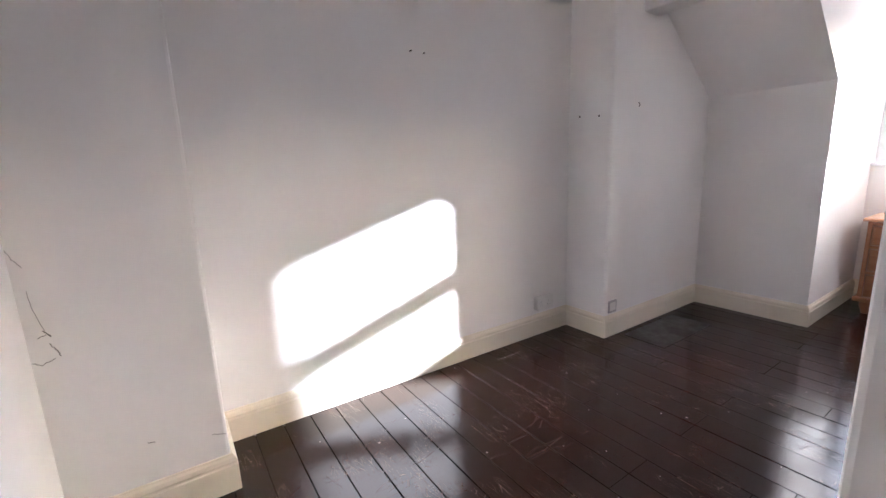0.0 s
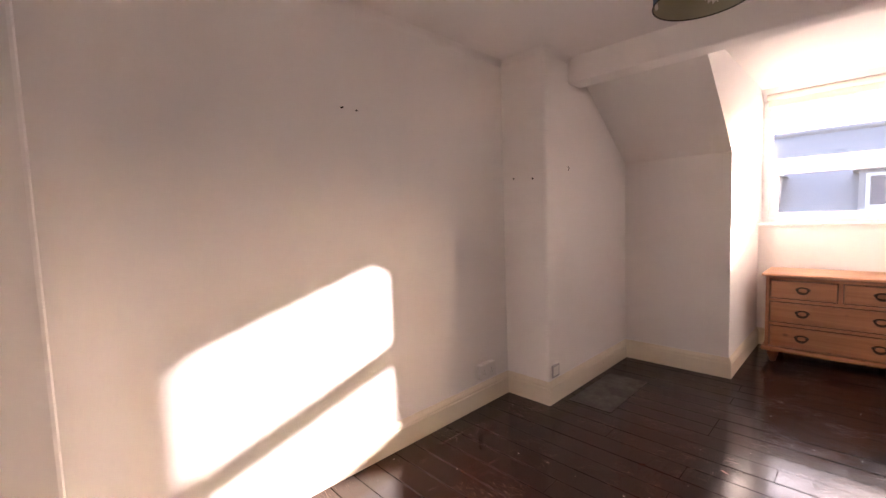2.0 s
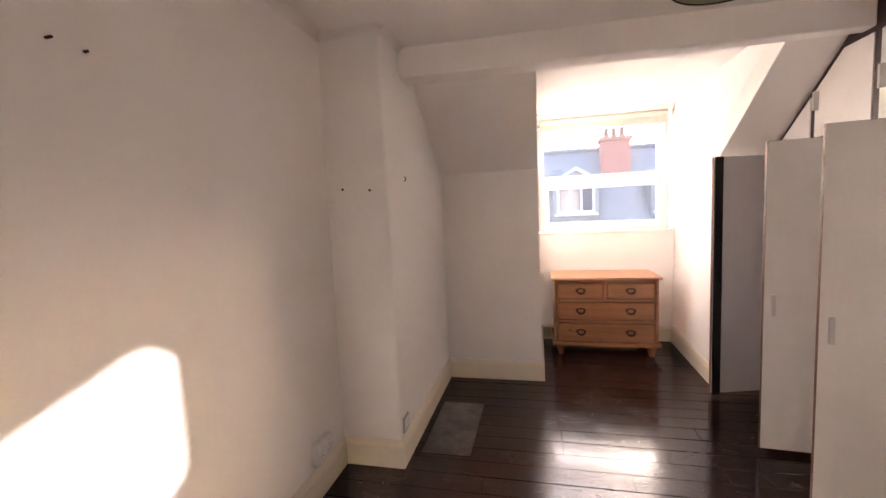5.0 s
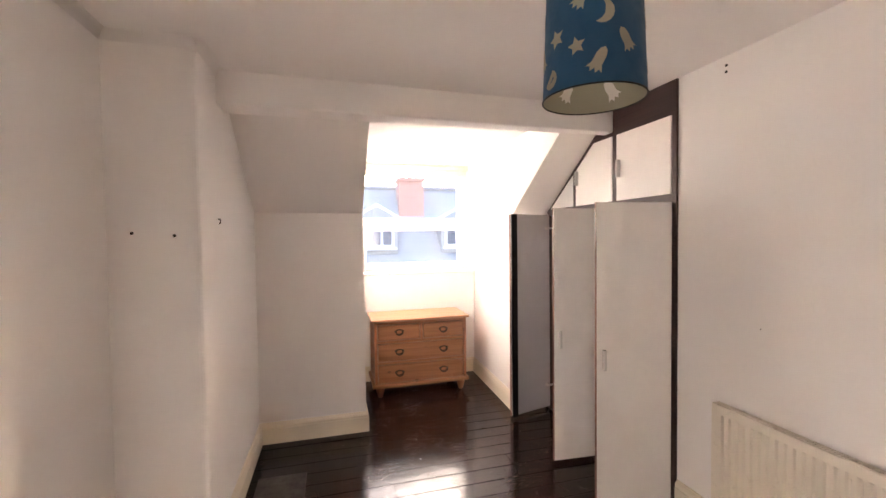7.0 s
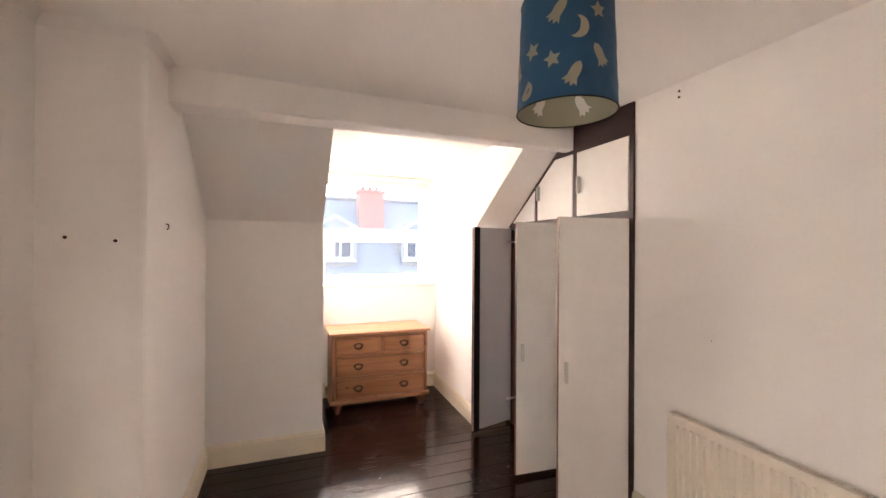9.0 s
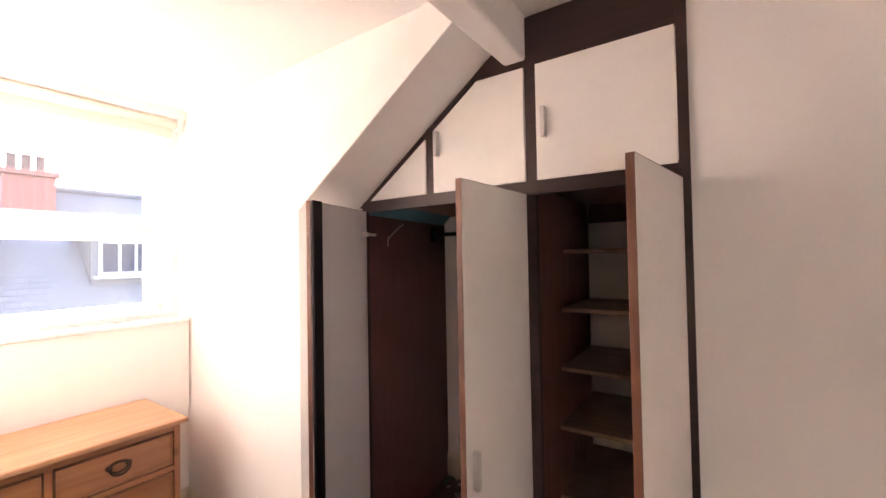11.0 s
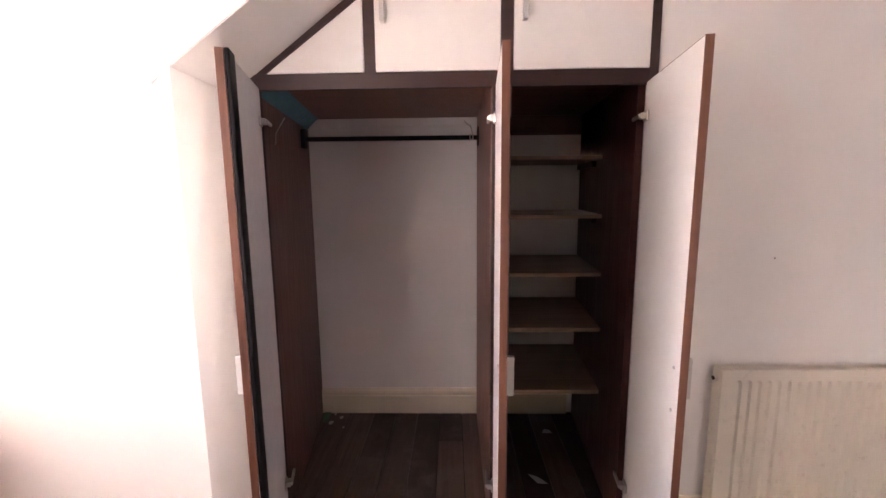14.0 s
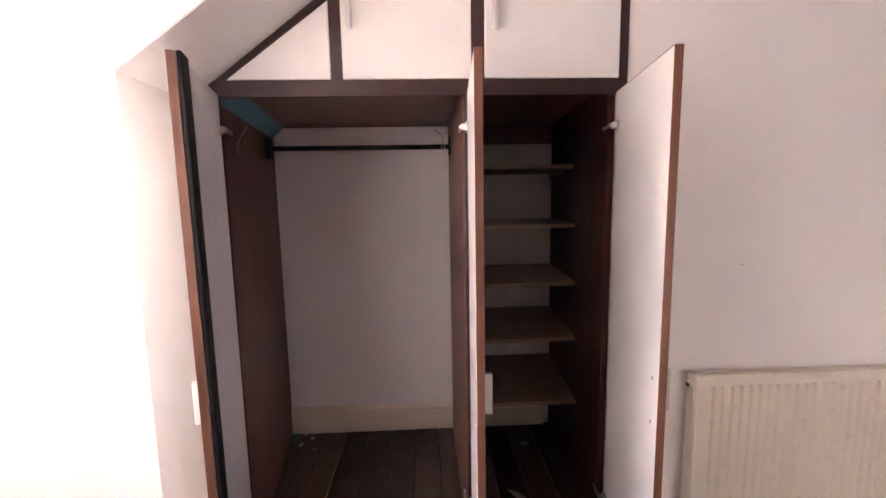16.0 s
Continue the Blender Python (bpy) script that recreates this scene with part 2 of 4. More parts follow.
def box(bm, lo, hi, bevel=0.0, seg=2):
    """A box between two corners, added to bm."""
    x0, y0, z0 = lo
    x1, y1, z1 = hi
    vs = [bm.verts.new((x, y, z)) for x in (x0, x1) for y in (y0, y1) for z in (z0, z1)]
    fs = [bm.faces.new([vs[i] for i in f]) for f in
          ((0, 1, 3, 2), (4, 6, 7, 5), (0, 4, 5, 1), (2, 3, 7, 6), (0, 2, 6, 4), (1, 5, 7, 3))]
    if bevel:
        es = list({e for f in fs for e in f.edges})
        bmesh.ops.bevel(bm, geom=es, offset=bevel, segments=seg, affect="EDGES", profile=0.5)
    return bm


def cube(lo, hi, bevel=0.0, seg=2):
    return box(bmesh.new(), lo, hi, bevel, seg)


def prism(bm, poly, axis, a, b, bevel=0.0):
    """Extrudes a polygon of the two other axes, in xyz order, from a to b along axis."""
    def at(p, v):
        q = list(p)
        q.insert(axis, v)
        return q
    lo = [bm.verts.new(at(p, a)) for p in poly]
    hi = [bm.verts.new(at(p, b)) for p in poly]
    n = len(poly)
    fs = [bm.faces.new(lo), bm.faces.new(hi[::-1])]
    for i in range(n):
        fs.append(bm.faces.new([lo[i], hi[i], hi[(i + 1) % n], lo[(i + 1) % n]]))
    if bevel:
        es = list({e for f in fs for e in f.edges})
        bmesh.ops.bevel(bm, geom=es, offset=bevel, segments=2, affect="EDGES", profile=0.5)
    return bm


def turned(bm, profile, centre, seg=20):
    """A solid of revolution about z. profile: (radius, z) from the bottom up."""
    cx, cy, cz = centre
    rings = [[bm.verts.new((cx + r * math.cos(2 * math.pi * k / seg), cy + r * math.sin(2 * math.pi * k / seg), cz + z))
              for k in range(seg)] for r, z in profile]
    for a, b in zip(rings, rings[1:]):
        for k in range(seg):
            bm.faces.new([a[k], a[(k + 1) % seg], b[(k + 1) % seg], b[k]])
    bm.faces.new(rings[0][::-1])
    bm.faces.new(rings[-1])
    return bm


def tube(bm, pts, r, seg=8):
    """A round bar along points."""
    pts = [Vector(p) for p in pts]
    rings = []
    for i, p in enumerate(pts):
        d = (pts[min(i + 1, len(pts) - 1)] - pts[max(i - 1, 0)]).normalized()
        u = d.orthogonal().normalized() if i == 0 else (u - d * u.dot(d)).normalized()
        w = d.cross(u)
        rings.append([bm.verts.new(p + r * (math.cos(2 * math.pi * k / seg) * u + math.sin(2 * math.pi * k / seg) * w))
                      for k in range(seg)])
    for a, b in zip(rings, rings[1:]):
        for k in range(seg):
            bm.faces.new([a[k], a[(k + 1) % seg], b[(k + 1) % seg], b[k]])
    bm.faces.new(rings[0][::-1])
    bm.faces.new(rings[-1])
    return bm


# ---- plan ----
XL, XR = -2.075, 0.81          # left wall, right wall
XP = -1.71                    # faces of the chimney breast and of the pier
YB, YN = -0.93, -0.41         # back wall, corner of the breast
YP, YK = 2.14, 3.50           # pier, knee walls
YW, YG = 4.70, 4.86           # window wall, glass
XC, XD = -0.885, 0.50         # dormer cheeks at the window
XD2, YK2 = 0.456, 3.54        # near corner of the splayed right cheek
ZC, ZK = 2.51, 1.815          # ceiling, top of the knee walls
SLOPE = 0.74
XF, XB = 0.80, 1.74           # wardrobe front, wardrobe back wall
YR, YL = 2.00, 3.47           # wardrobe ends
E = 0.007


def slope_z(y):
    return ZK + SLOPE * (YK - y)


# ---- structure ----
struct("wall_left", cube((XL - 0.15, YB - 0.15, -0.1), (XL, YP + 0.3, ZC)), M_WALL, "white painted plaster side wall with marks and a sunlit patch")
struct("wall_breast", cube((XL - 0.05, YB - 0.1, -0.1), (XP, YN, ZC), 0.012), M_WALL, "white plaster chimney breast with cracks and scuffs")
struct("wall_back", cube((XL - 0.15, YB - 0.15, -0.1), (1.45, YB, ZC)), M_WALL, "white painted plaster back wall beside the entrance")
struct("wall_pier", cube((XL - 0.05, YP, -0.1), (XP, YK + 0.3, ZC), 0.022, 3), M_WALL, "white plaster pier standing out from the side wall")
struct("wall_right", cube((XR, 0.12, -0.1), (XR + 0.15, YR, ZC)), M_WALL, "white painted plaster wall behind the radiator")
struct("wall_entrance", cube((0.0, 0.077, -0.1), (1.45, 0.19, ZC), 0.010), M_WALL, "off-white plaster wall end beside the entrance")
struct("wall_landing", cube((1.30, YB - 0.15, -0.1), (1.45, 0.2, ZC)), M_WALL, "white plaster wall of the landing")
struct("wall_knee_1", cube((XP - 0.1, YK, -0.1), (XC - 0.12, YK + 0.12, ZK + 0.05)), M_WALL, "low white plaster knee wall under the sloped ceiling")
struct("wall_knee_2", cube((XD2 + 0.12, YK2, -0.1), (XF + 0.03, YK + 0.30, ZK + 0.05)), M_WALL, "narrow white plaster knee wall beside the wardrobe")
# beyond the window wall the cheeks are unseen, lengthened to trim the sun patch
cheek = [(YK, -0.1), (5.45, -0.1), (5.45, 2.7), (2.62, 2.7), (2.62, slope_z(2.62) + 0.003), (YK, ZK + 0.003)]
struct("wall_cheek_1", prism(bmesh.new(), cheek, 0, XC - 0.12, XC), M_WALL, "white plaster dormer cheek crossed by sunlight")
# same added length outside, which blocks sun at the right of the window
cheek = [(YK2, -0.1), (5.45, -0.1), (5.45, 2.7), (2.62, 2.7), (2.62, slope_z(2.62) + 0.003), (YK2, slope_z(YK2) + 0.003)]
bm = prism(bmesh.new(), cheek, 0, XD2, XD2 + 0.12)
for v in bm.verts:
    v.co.x += (XD - XD2) * max(0.0, v.co.y - YK2) / (4.86 - YK2) + 0.050 * max(0.0, YK2 - v.co.y)
struct("wall_cheek_2", bm, M_WALL, "bright white plaster dormer cheek")
struct("wall_window", cube((XC, YW, -0.1), (XD, 5.2, 1.195)), M_WALL, "white plaster wall below the dormer window")
struct("wall_lintel", cube((XC, YW + 0.03, 2.455), (XD, 5.2, 2.7)), M_WALL, "white plaster strip above the dormer window")
struct("ceiling", cube((XL - 0.15, YB - 0.15, ZC), (1.95, 2.60, ZC + 0.12)), M_CEIL, "off-white painted plaster ceiling", "ceiling")
struct("ceiling_dormer", cube((XC - 0.12, 2.60, ZC), (XD + 0.12, 5.2, ZC + 0.12)), M_CEIL, "bright white plaster ceiling of the dormer", "ceiling")
slab = [(2.50, slope_z(2.50)), (YK + 0.1, slope_z(YK + 0.1)), (YK + 0.1, slope_z(YK + 0.1) + 0.2), (2.50, slope_z(2.50) + 0.2)]
struct("ceiling_slope_1", prism(bmesh.new(), slab, 0, XP - 0.1, XC - 0.0008), M_CEIL, "off-white sloped plaster ceiling beside the dormer", "ceiling")
bm = prism(bmesh.new(), slab, 0, XD2 + 0.0008, XF + 0.012)
for v in bm.verts:
    if v.co.x < XF - 0.1:
        v.co.x += 0.050 * (YK2 - v.co.y) if v.co.y < YK2 else 0.0
struct("ceiling_slope_2", bm, M_CEIL, "narrow sloped plaster ceiling beside the wardrobe", "ceiling")
struct("ceiling_beam", prism(bmesh.new(), [(XP - 0.02, 2.465), (XF - 0.004, 2.55), (XF - 0.004, 2.645), (XP - 0.02, 2.66)], 2, 2.332, ZC + 0.02, 0.012), M_CEIL, "plastered and painted ceiling beam across the room", "beam")
struct("wall_wardrobe_back", cube((XB, YR - 0.25, -0.1), (XB + 0.15, YK + 0.3, ZC)), M_WALL, "white plaster wall at the back of the wardrobe")
struct("wall_wardrobe_end", cube((XF + 0.03, 3.63, -0.1), (XB + 0.15, YK + 0.30, 2.5)), M_WALL, "plaster wall at the end of the wardrobe")
struct("wall_wardrobe_side", cube((XR + 0.1, YR - 0.25, -0.1), (XB + 0.1, YR - 0.055, ZC)), M_WALL, "plaster wall beside the wardrobe")
struct("ceiling_wardrobe", cube((XF + 0.03, 2.55, 2.455), (XB + 0.15, YK + 0.3, 2.505)), M_CEIL, "plaster above the wardrobe", "ceiling")

# soft plaster coves where walls meet the ceiling
def cove(a, b, normal, r=0.07):
    a, b, n = Vector((*a, 0)), Vector((*b, 0)), Vector((*normal, 0))
    arc = [(0.0, ZC)] + [(r - r * math.cos(k), ZC - r + r * math.sin(k)) for k in [math.pi / 2 * i / 8 for i in range(9)]]
    bm = bmesh.new()
    lo = [bm.verts.new(a + n * (t - 0.002) + Vector((0, 0, z + 0.002))) for t, z in arc]
    hi = [bm.verts.new(b + n * (t - 0.002) + Vector((0, 0, z + 0.002))) for t, z in arc]
    bm.faces.new(lo), bm.faces.new(hi[::-1])
    for i in range(len(arc)):
        bm.faces.new([lo[i], hi[i], hi[(i + 1) % len(arc)], lo[(i + 1) % len(arc)]])
    ob = struct("trim", bm, M_CEIL, "rounded plaster junction of wall and ceiling", "coving")
    for f in ob.data.polygons:
        f.use_smooth = len(f.vertices) == 4
    return ob


cove((XL, YN), (XL, YP), (1, 0), 0.055)
cove((XL, YP), (XP, YP), (0, -1), 0.055)
cove((XP, YP), (XP, 2.47), (1, 0), 0.055)
cove((XP, YB), (XP, YN), (1, 0), 0.05)

# skirting boards, an old moulded profile
SK = [(0, 0), (0.022, 0), (0.022, 0.118), (0.018, 0.124), (0.018, 0.130), (0.021, 0.136), (0.016, 0.150), (0.009, 0.158), (0.006, 0.165), (0, 0.165)]


def skirting(a, b, normal, name="baseboard", mitre=(0, 0)):
    """A skirting run on the floor from a to b (x, y), its face towards normal. mitre: 1 outer corner, -1 inner corner."""
    a, b, n = Vector((*a, 0)), Vector((*b, 0)), Vector((*normal, 0))
    d = (b - a).normalized()
    bm = bmesh.new()
    lo = [bm.verts.new(a + n * t - d * t * mitre[0] + Vector((0, 0, z))) for t, z in SK]
    hi = [bm.verts.new(b + n * t + d * t * mitre[1] + Vector((0, 0, z))) for t, z in SK]
    k = len(SK)
    bm.faces.new(lo), bm.faces.new(hi[::-1])
    for i in range(k):
        bm.faces.new([lo[i], hi[i], hi[(i + 1) % k], lo[(i + 1) % k]])
    return struct(name, bm, M_TRIM, "cream gloss-painted moulded skirting board", "skirting")


skirting((XL, YN), (XL, YP), (1, 0), mitre=(-1, -1))
skirting((XP, YB), (XP, YN), (1, 0), mitre=(-1, 1))
skirting((XP, YN), (XL, YN), (0, 1), mitre=(1, -1))
skirting((XL, YP), (XP, YP), (0, -1), mitre=(-1, 1))
skirting((XP, YP), (XP, YK), (1, 0), mitre=(1, -1))
skirting((XP, YK), (XC, YK), (0, -1), mitre=(-1, 1))
skirting((XC, YK), (XC, YW), (1, 0), mitre=(1, -1))
skirting((XC, YW), (XD, YW), (0, -1), mitre=(-1, -1))
skirting((XD - 0.007, YW), (XD2, YK2), (-1, 0.04), mitre=(-1, 1))
skirting((XD2, YK2), (XF - 0.01, YK2), (0, -1), mitre=(1, 0))
skirting((XR, 0.19), (XR, YR - 0.005), (-1, 0))
skirting((XB, YR + 0.02), (XB, 3.62), (-1, 0))
skirting((XP, YB), (1.3, YB), (0, 1), mitre=(-1, 0))

# ---- window ----
def ring(lo, hi, w, bevel=0.006):
    """A rectangular frame in the xz plane; w: widths left, right, bottom, top."""
    (x0, y0, z0), (x1, y1, z1) = lo, hi
    l, r, b, t = w
    bm = bmesh.new()
    box(bm, (x0, y0, z0), (x0 + l, y1, z1), bevel)
    box(bm, (x1 - r, y0, z0), (x1, y1, z1), bevel)
    box(bm, (x0 + l - 0.002, y0 + 0.001, z0), (x1 - r + 0.002, y1 - 0.001, z0 + b), bevel)
    box(bm, (x0 + l - 0.002, y0 + 0.001, z1 - t), (x1 - r + 0.002, y1 - 0.001, z1), bevel)
    return bm


win = tagged(new("window_1"), "white plastic dormer window with two panes, lower one opening", "window", kind="structure")
WX0, WX1 = XC + 0.005, XD - 0.005
ZT = 1.79
part("window_frame", ring((WX0, YG - 0.04, 1.20), (WX1, YG + 0.03, 2.45), (0.07, 0.05, 0.05, 0.12)), M_UPVC, win)
part("transom", cube((WX0 + 0.06, YG - 0.039, ZT - 0.045), (WX1 - 0.04, YG + 0.029, ZT + 0.045), 0.006), M_UPVC, win)
sash = part("sash", ring((WX0 + 0.055, YG - 0.06, 1.235), (WX1 - 0.04, YG + 0.02, ZT - 0.03), (0.065, 0.065, 0.075, 0.075), 0.010), M_UPVC, win)
part("pane", cube((WX0 + 0.06, YG - 0.004, ZT + 0.02), (WX1 - 0.04, YG + 0.004, 2.34)), M_GLASS, win).visible_shadow = False
pane = part("pane", cube((WX0 + 0.11, YG - 0.024, 1.30), (WX1 - 0.10, YG - 0.016, ZT - 0.08)), M_GLASS, sash)
pane.visible_shadow = False
hb = bmesh.new()
box(hb, (-0.20, YG - 0.075, 1.262), (-0.16, YG - 0.055, 1.288), 0.004)
box(hb, (-0.19, YG - 0.09, 1.268), (-0.08, YG - 0.073, 1.282), 0.005)
part("window_handle", hb, M_UPVC, sash)
part("window_sill", cube((XC + 0.001, YW - 0.03, 1.19), (XD - 0.001, YG - 0.03, 1.215), 0.008), M_UPVC, win)

# roller blind, rolled up at the head of the window
blind = thing("roller_blind", "cream fabric roller blind rolled up above the window", "blind")
bm = bmesh.new()
tube(bm, [(WX0 + 0.03, YG - 0.10, 2.425), (0, YG - 0.10, 2.42), (WX1 - 0.04, YG - 0.10, 2.427)], 0.03, 16)
part("roll", bm, M_BLIND, blind, smooth=True)
part("hanging_fabric", cube((WX0 + 0.04, YG - 0.073, 2.335), (WX1 - 0.05, YG - 0.070, 2.43)), M_BLIND, blind)
bm = bmesh.new()
tube(bm, [(WX0 + 0.04, YG - 0.072, 2.335), (WX1 - 0.05, YG - 0.072, 2.338)], 0.009, 10)
part("bottom_bar", bm, M_UPVC, blind)
for x in (WX0 + 0.005, WX1 - 0.035):
    part("bracket", cube((x, YG - 0.13, 2.39), (x + 0.03, YG - 0.04, 2.465), 0.005), M_UPVC, blind)

# ---- fitted wardrobe ----
ward = thing("fitted_wardrobe", "built-in wardrobe with dark mahogany carcass and white doors standing open", "wardrobe")
ZR0, ZR1 = 1.795, 1.845
X0, X1 = XF - 0.004, XF + 0.016


def fz(y):
    return min(slope_z(y), ZC)


# dark front frame
part("rail", cube((X0, YR + 0.02, ZR0), (X1, YL, ZR1 + 0.006), 0.002), M_MAHOG_D, ward)
part("stile", cube((X0 - 0.001, YR, 0.0), (X1 + 0.001, YR + 0.032, ZC - 0.002), 0.002), M_MAHOG_D, ward)
part("stile", cube((X0 - 0.001, 2.52, 0.0), (X1 + 0.001, 2.59, ZR0 + 0.001), 0.002), M_MAHOG_D, ward)
part("stile", cube((X0 - 0.001, YL - 0.03, 0.0), (X1 + 0.001, YK2 - 0.001, ZR0 + 0.01), 0.002), M_MAHOG_D, ward)
part("fascia", prism(bmesh.new(), [(YR + 0.03, 2.31), (2.79, 2.31), (2.79, slope_z(2.79) - 0.002), (2.57, slope_z(2.57) - 0.002), (2.54, ZC - 0.002), (YR + 0.03, ZC - 0.002)], 0, X0, X1), M_MAHOG_D, ward)
part("upper_stile", cube((X0, 2.515, ZR1), (X1 - 0.001, 2.56, 2.312), 0.002), M_MAHOG_D, ward)
part("upper_stile", cube((X0, 3.01, ZR1), (X1 - 0.001, 3.05, 2.16)), M_MAHOG_D, ward)
raking = [(YL + 0.02, ZR1 - 0.02), (YL + 0.02, slope_z(YL + 0.02) - 0.002), (2.79, slope_z(2.79) - 0.002), (2.80, 2.308), (3.415, ZR1 + 0.006), (3.40, ZR1 - 0.02)]
part("raking_trim", prism(bmesh.new(), raking, 0, X0 + 0.001, X1), M_MAHOG_D, ward)


def pull(parent, lo, hi):
    return part("handle", cube(lo, hi, 0.003), M_HANDLE, parent, "pale grey plastic pull handle")


d = part("upper_door", cube((X0 - 0.006, YR + 0.035, ZR1 + 0.006), (X0 + 0.008, 2.513, 2.307), 0.002), M_LAM, ward, "white laminate cupboard door")
pull(d, (X0 - 0.035, 2.470, 2.010), (X0 - 0.006, 2.487, 2.128))
d = part("upper_door", prism(bmesh.new(), [(2.562, ZR1 + 0.006), (2.562, 2.307), (2.775, 2.307), (3.008, 2.135), (3.008, ZR1 + 0.006)], 0, X0 - 0.006, X0 + 0.008, 0.002), M_LAM, ward, "white laminate cupboard door cut to the roof slope")
pull(d, (X0 - 0.035, 2.970, 2.012), (X0 - 0.006, 2.986, 2.125))
part("upper_panel", prism(bmesh.new(), [(3.052, ZR1 + 0.006), (3.052, 2.105), (3.405, ZR1 + 0.006)], 0, X0 - 0.006, X0 + 0.008, 0.002), M_LAM, ward, "white triangular laminate panel under the roof slope")

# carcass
# end panel of the shelf bay, its shade painted in
part("side_panel", prism(bmesh.new(), [(X1, YR + 0.034), (X1, YR + 0.060), (XB - 0.002, YR - 0.018), (XB - 0.002, YR - 0.044)], 2, 0.0, ZR1), M_MAHOG_SHADE, ward)
bm = bmesh.new()
prism(bm, [(X1, YL - 0.012), (XB - 0.002, 3.590), (XB - 0.002, 3.608), (X1, YL + 0.006)], 2, 0.0, ZK - 0.03)
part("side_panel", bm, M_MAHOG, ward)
# divider and top panel in the veneer with light painted in
part("divider", cube((X1, 2.568, 0.0), (XB - 0.024, 2.592, ZR1), 0.001), M_MAHOG_LIT, ward)
part("top_panel", cube((X1, YR - 0.050, ZR1 + 0.002), (XB - 0.002, 3.60, ZR1 + 0.02)), M_MAHOG_LIT, ward)
bm = bmesh.new()
prism(bm, [(YL - 0.075, ZR1 + 0.001), (YL + 0.02, 1.765), (YL + 0.02, 1.785), (YL - 0.06, ZR1 + 0.012)], 0, X1 + 0.004, XB - 0.004)
for v in bm.verts:
    v.co.y += 0.13 * (v.co.x - X1) / (XB - X1)
part("sloped_panel", bm, M_TEAL, ward, "teal-painted sloped board inside the wardrobe")
part("batten", cube((XB - 0.02, 2.593, 1.80), (XB - 0.001, 3.58, 1.845), 0.002), M_WALL, ward, "white painted batten")


def side_y(x):
    """The inner face of the splayed end panel."""
    return YR + 0.060 - 0.078 * (x - X1) / (XB - 0.002 - X1)


for z, xs in ((1.575, 1.26), (1.295, 1.22), (1.02, 1.19), (0.755, 1.165), (0.45, 1.14)):
    xe = XB - 0.003
    sh = part("shelf", prism(bmesh.new(), [(xs, side_y(xs) + 0.001), (xe, side_y(xe) + 0.001), (xe, 2.567), (xs, 2.567)], 2, z - 0.009, z + 0.009), M_SHELF, ward)
    part("shelf_lipping", cube((xs - 0.006, side_y(xs) + 0.002, z - 0.0085), (xs, 2.566, z + 0.0085), 0.001), M_SHELF_EDGE, sh)
    a, b = xs + 0.10, XB - 0.03
    part("shelf_bearer", prism(bmesh.new(), [(a, side_y(a) + 0.0005), (b, side_y(b) + 0.0005), (b, side_y(b) + 0.022), (a, side_y(a) + 0.022)], 2, z - 0.040, z - 0.0095, 0.002), M_MAHOG_SHADE, ward)
part("back_rail", cube((XB - 0.02, YR - 0.017, 1.74), (XB - 0.001, 2.567, 1.845)), M_MAHOG, ward)

# hanging rail
rail = bmesh.new()
tube(rail, [(1.545, 3.55, 1.71), (1.545, 2.594, 1.708)], 0.0125, 14)
rod = part("hanging_rail", rail, M_BLACK, ward, "black metal hanging rail", smooth=True)
for y0, y1 in ((3.537, 3.562), (2.592, 2.602)):
    part("rail_bracket", cube((1.52, y0, 1.66), (1.57, y1, 1.765), 0.008), M_BLACK, rod)


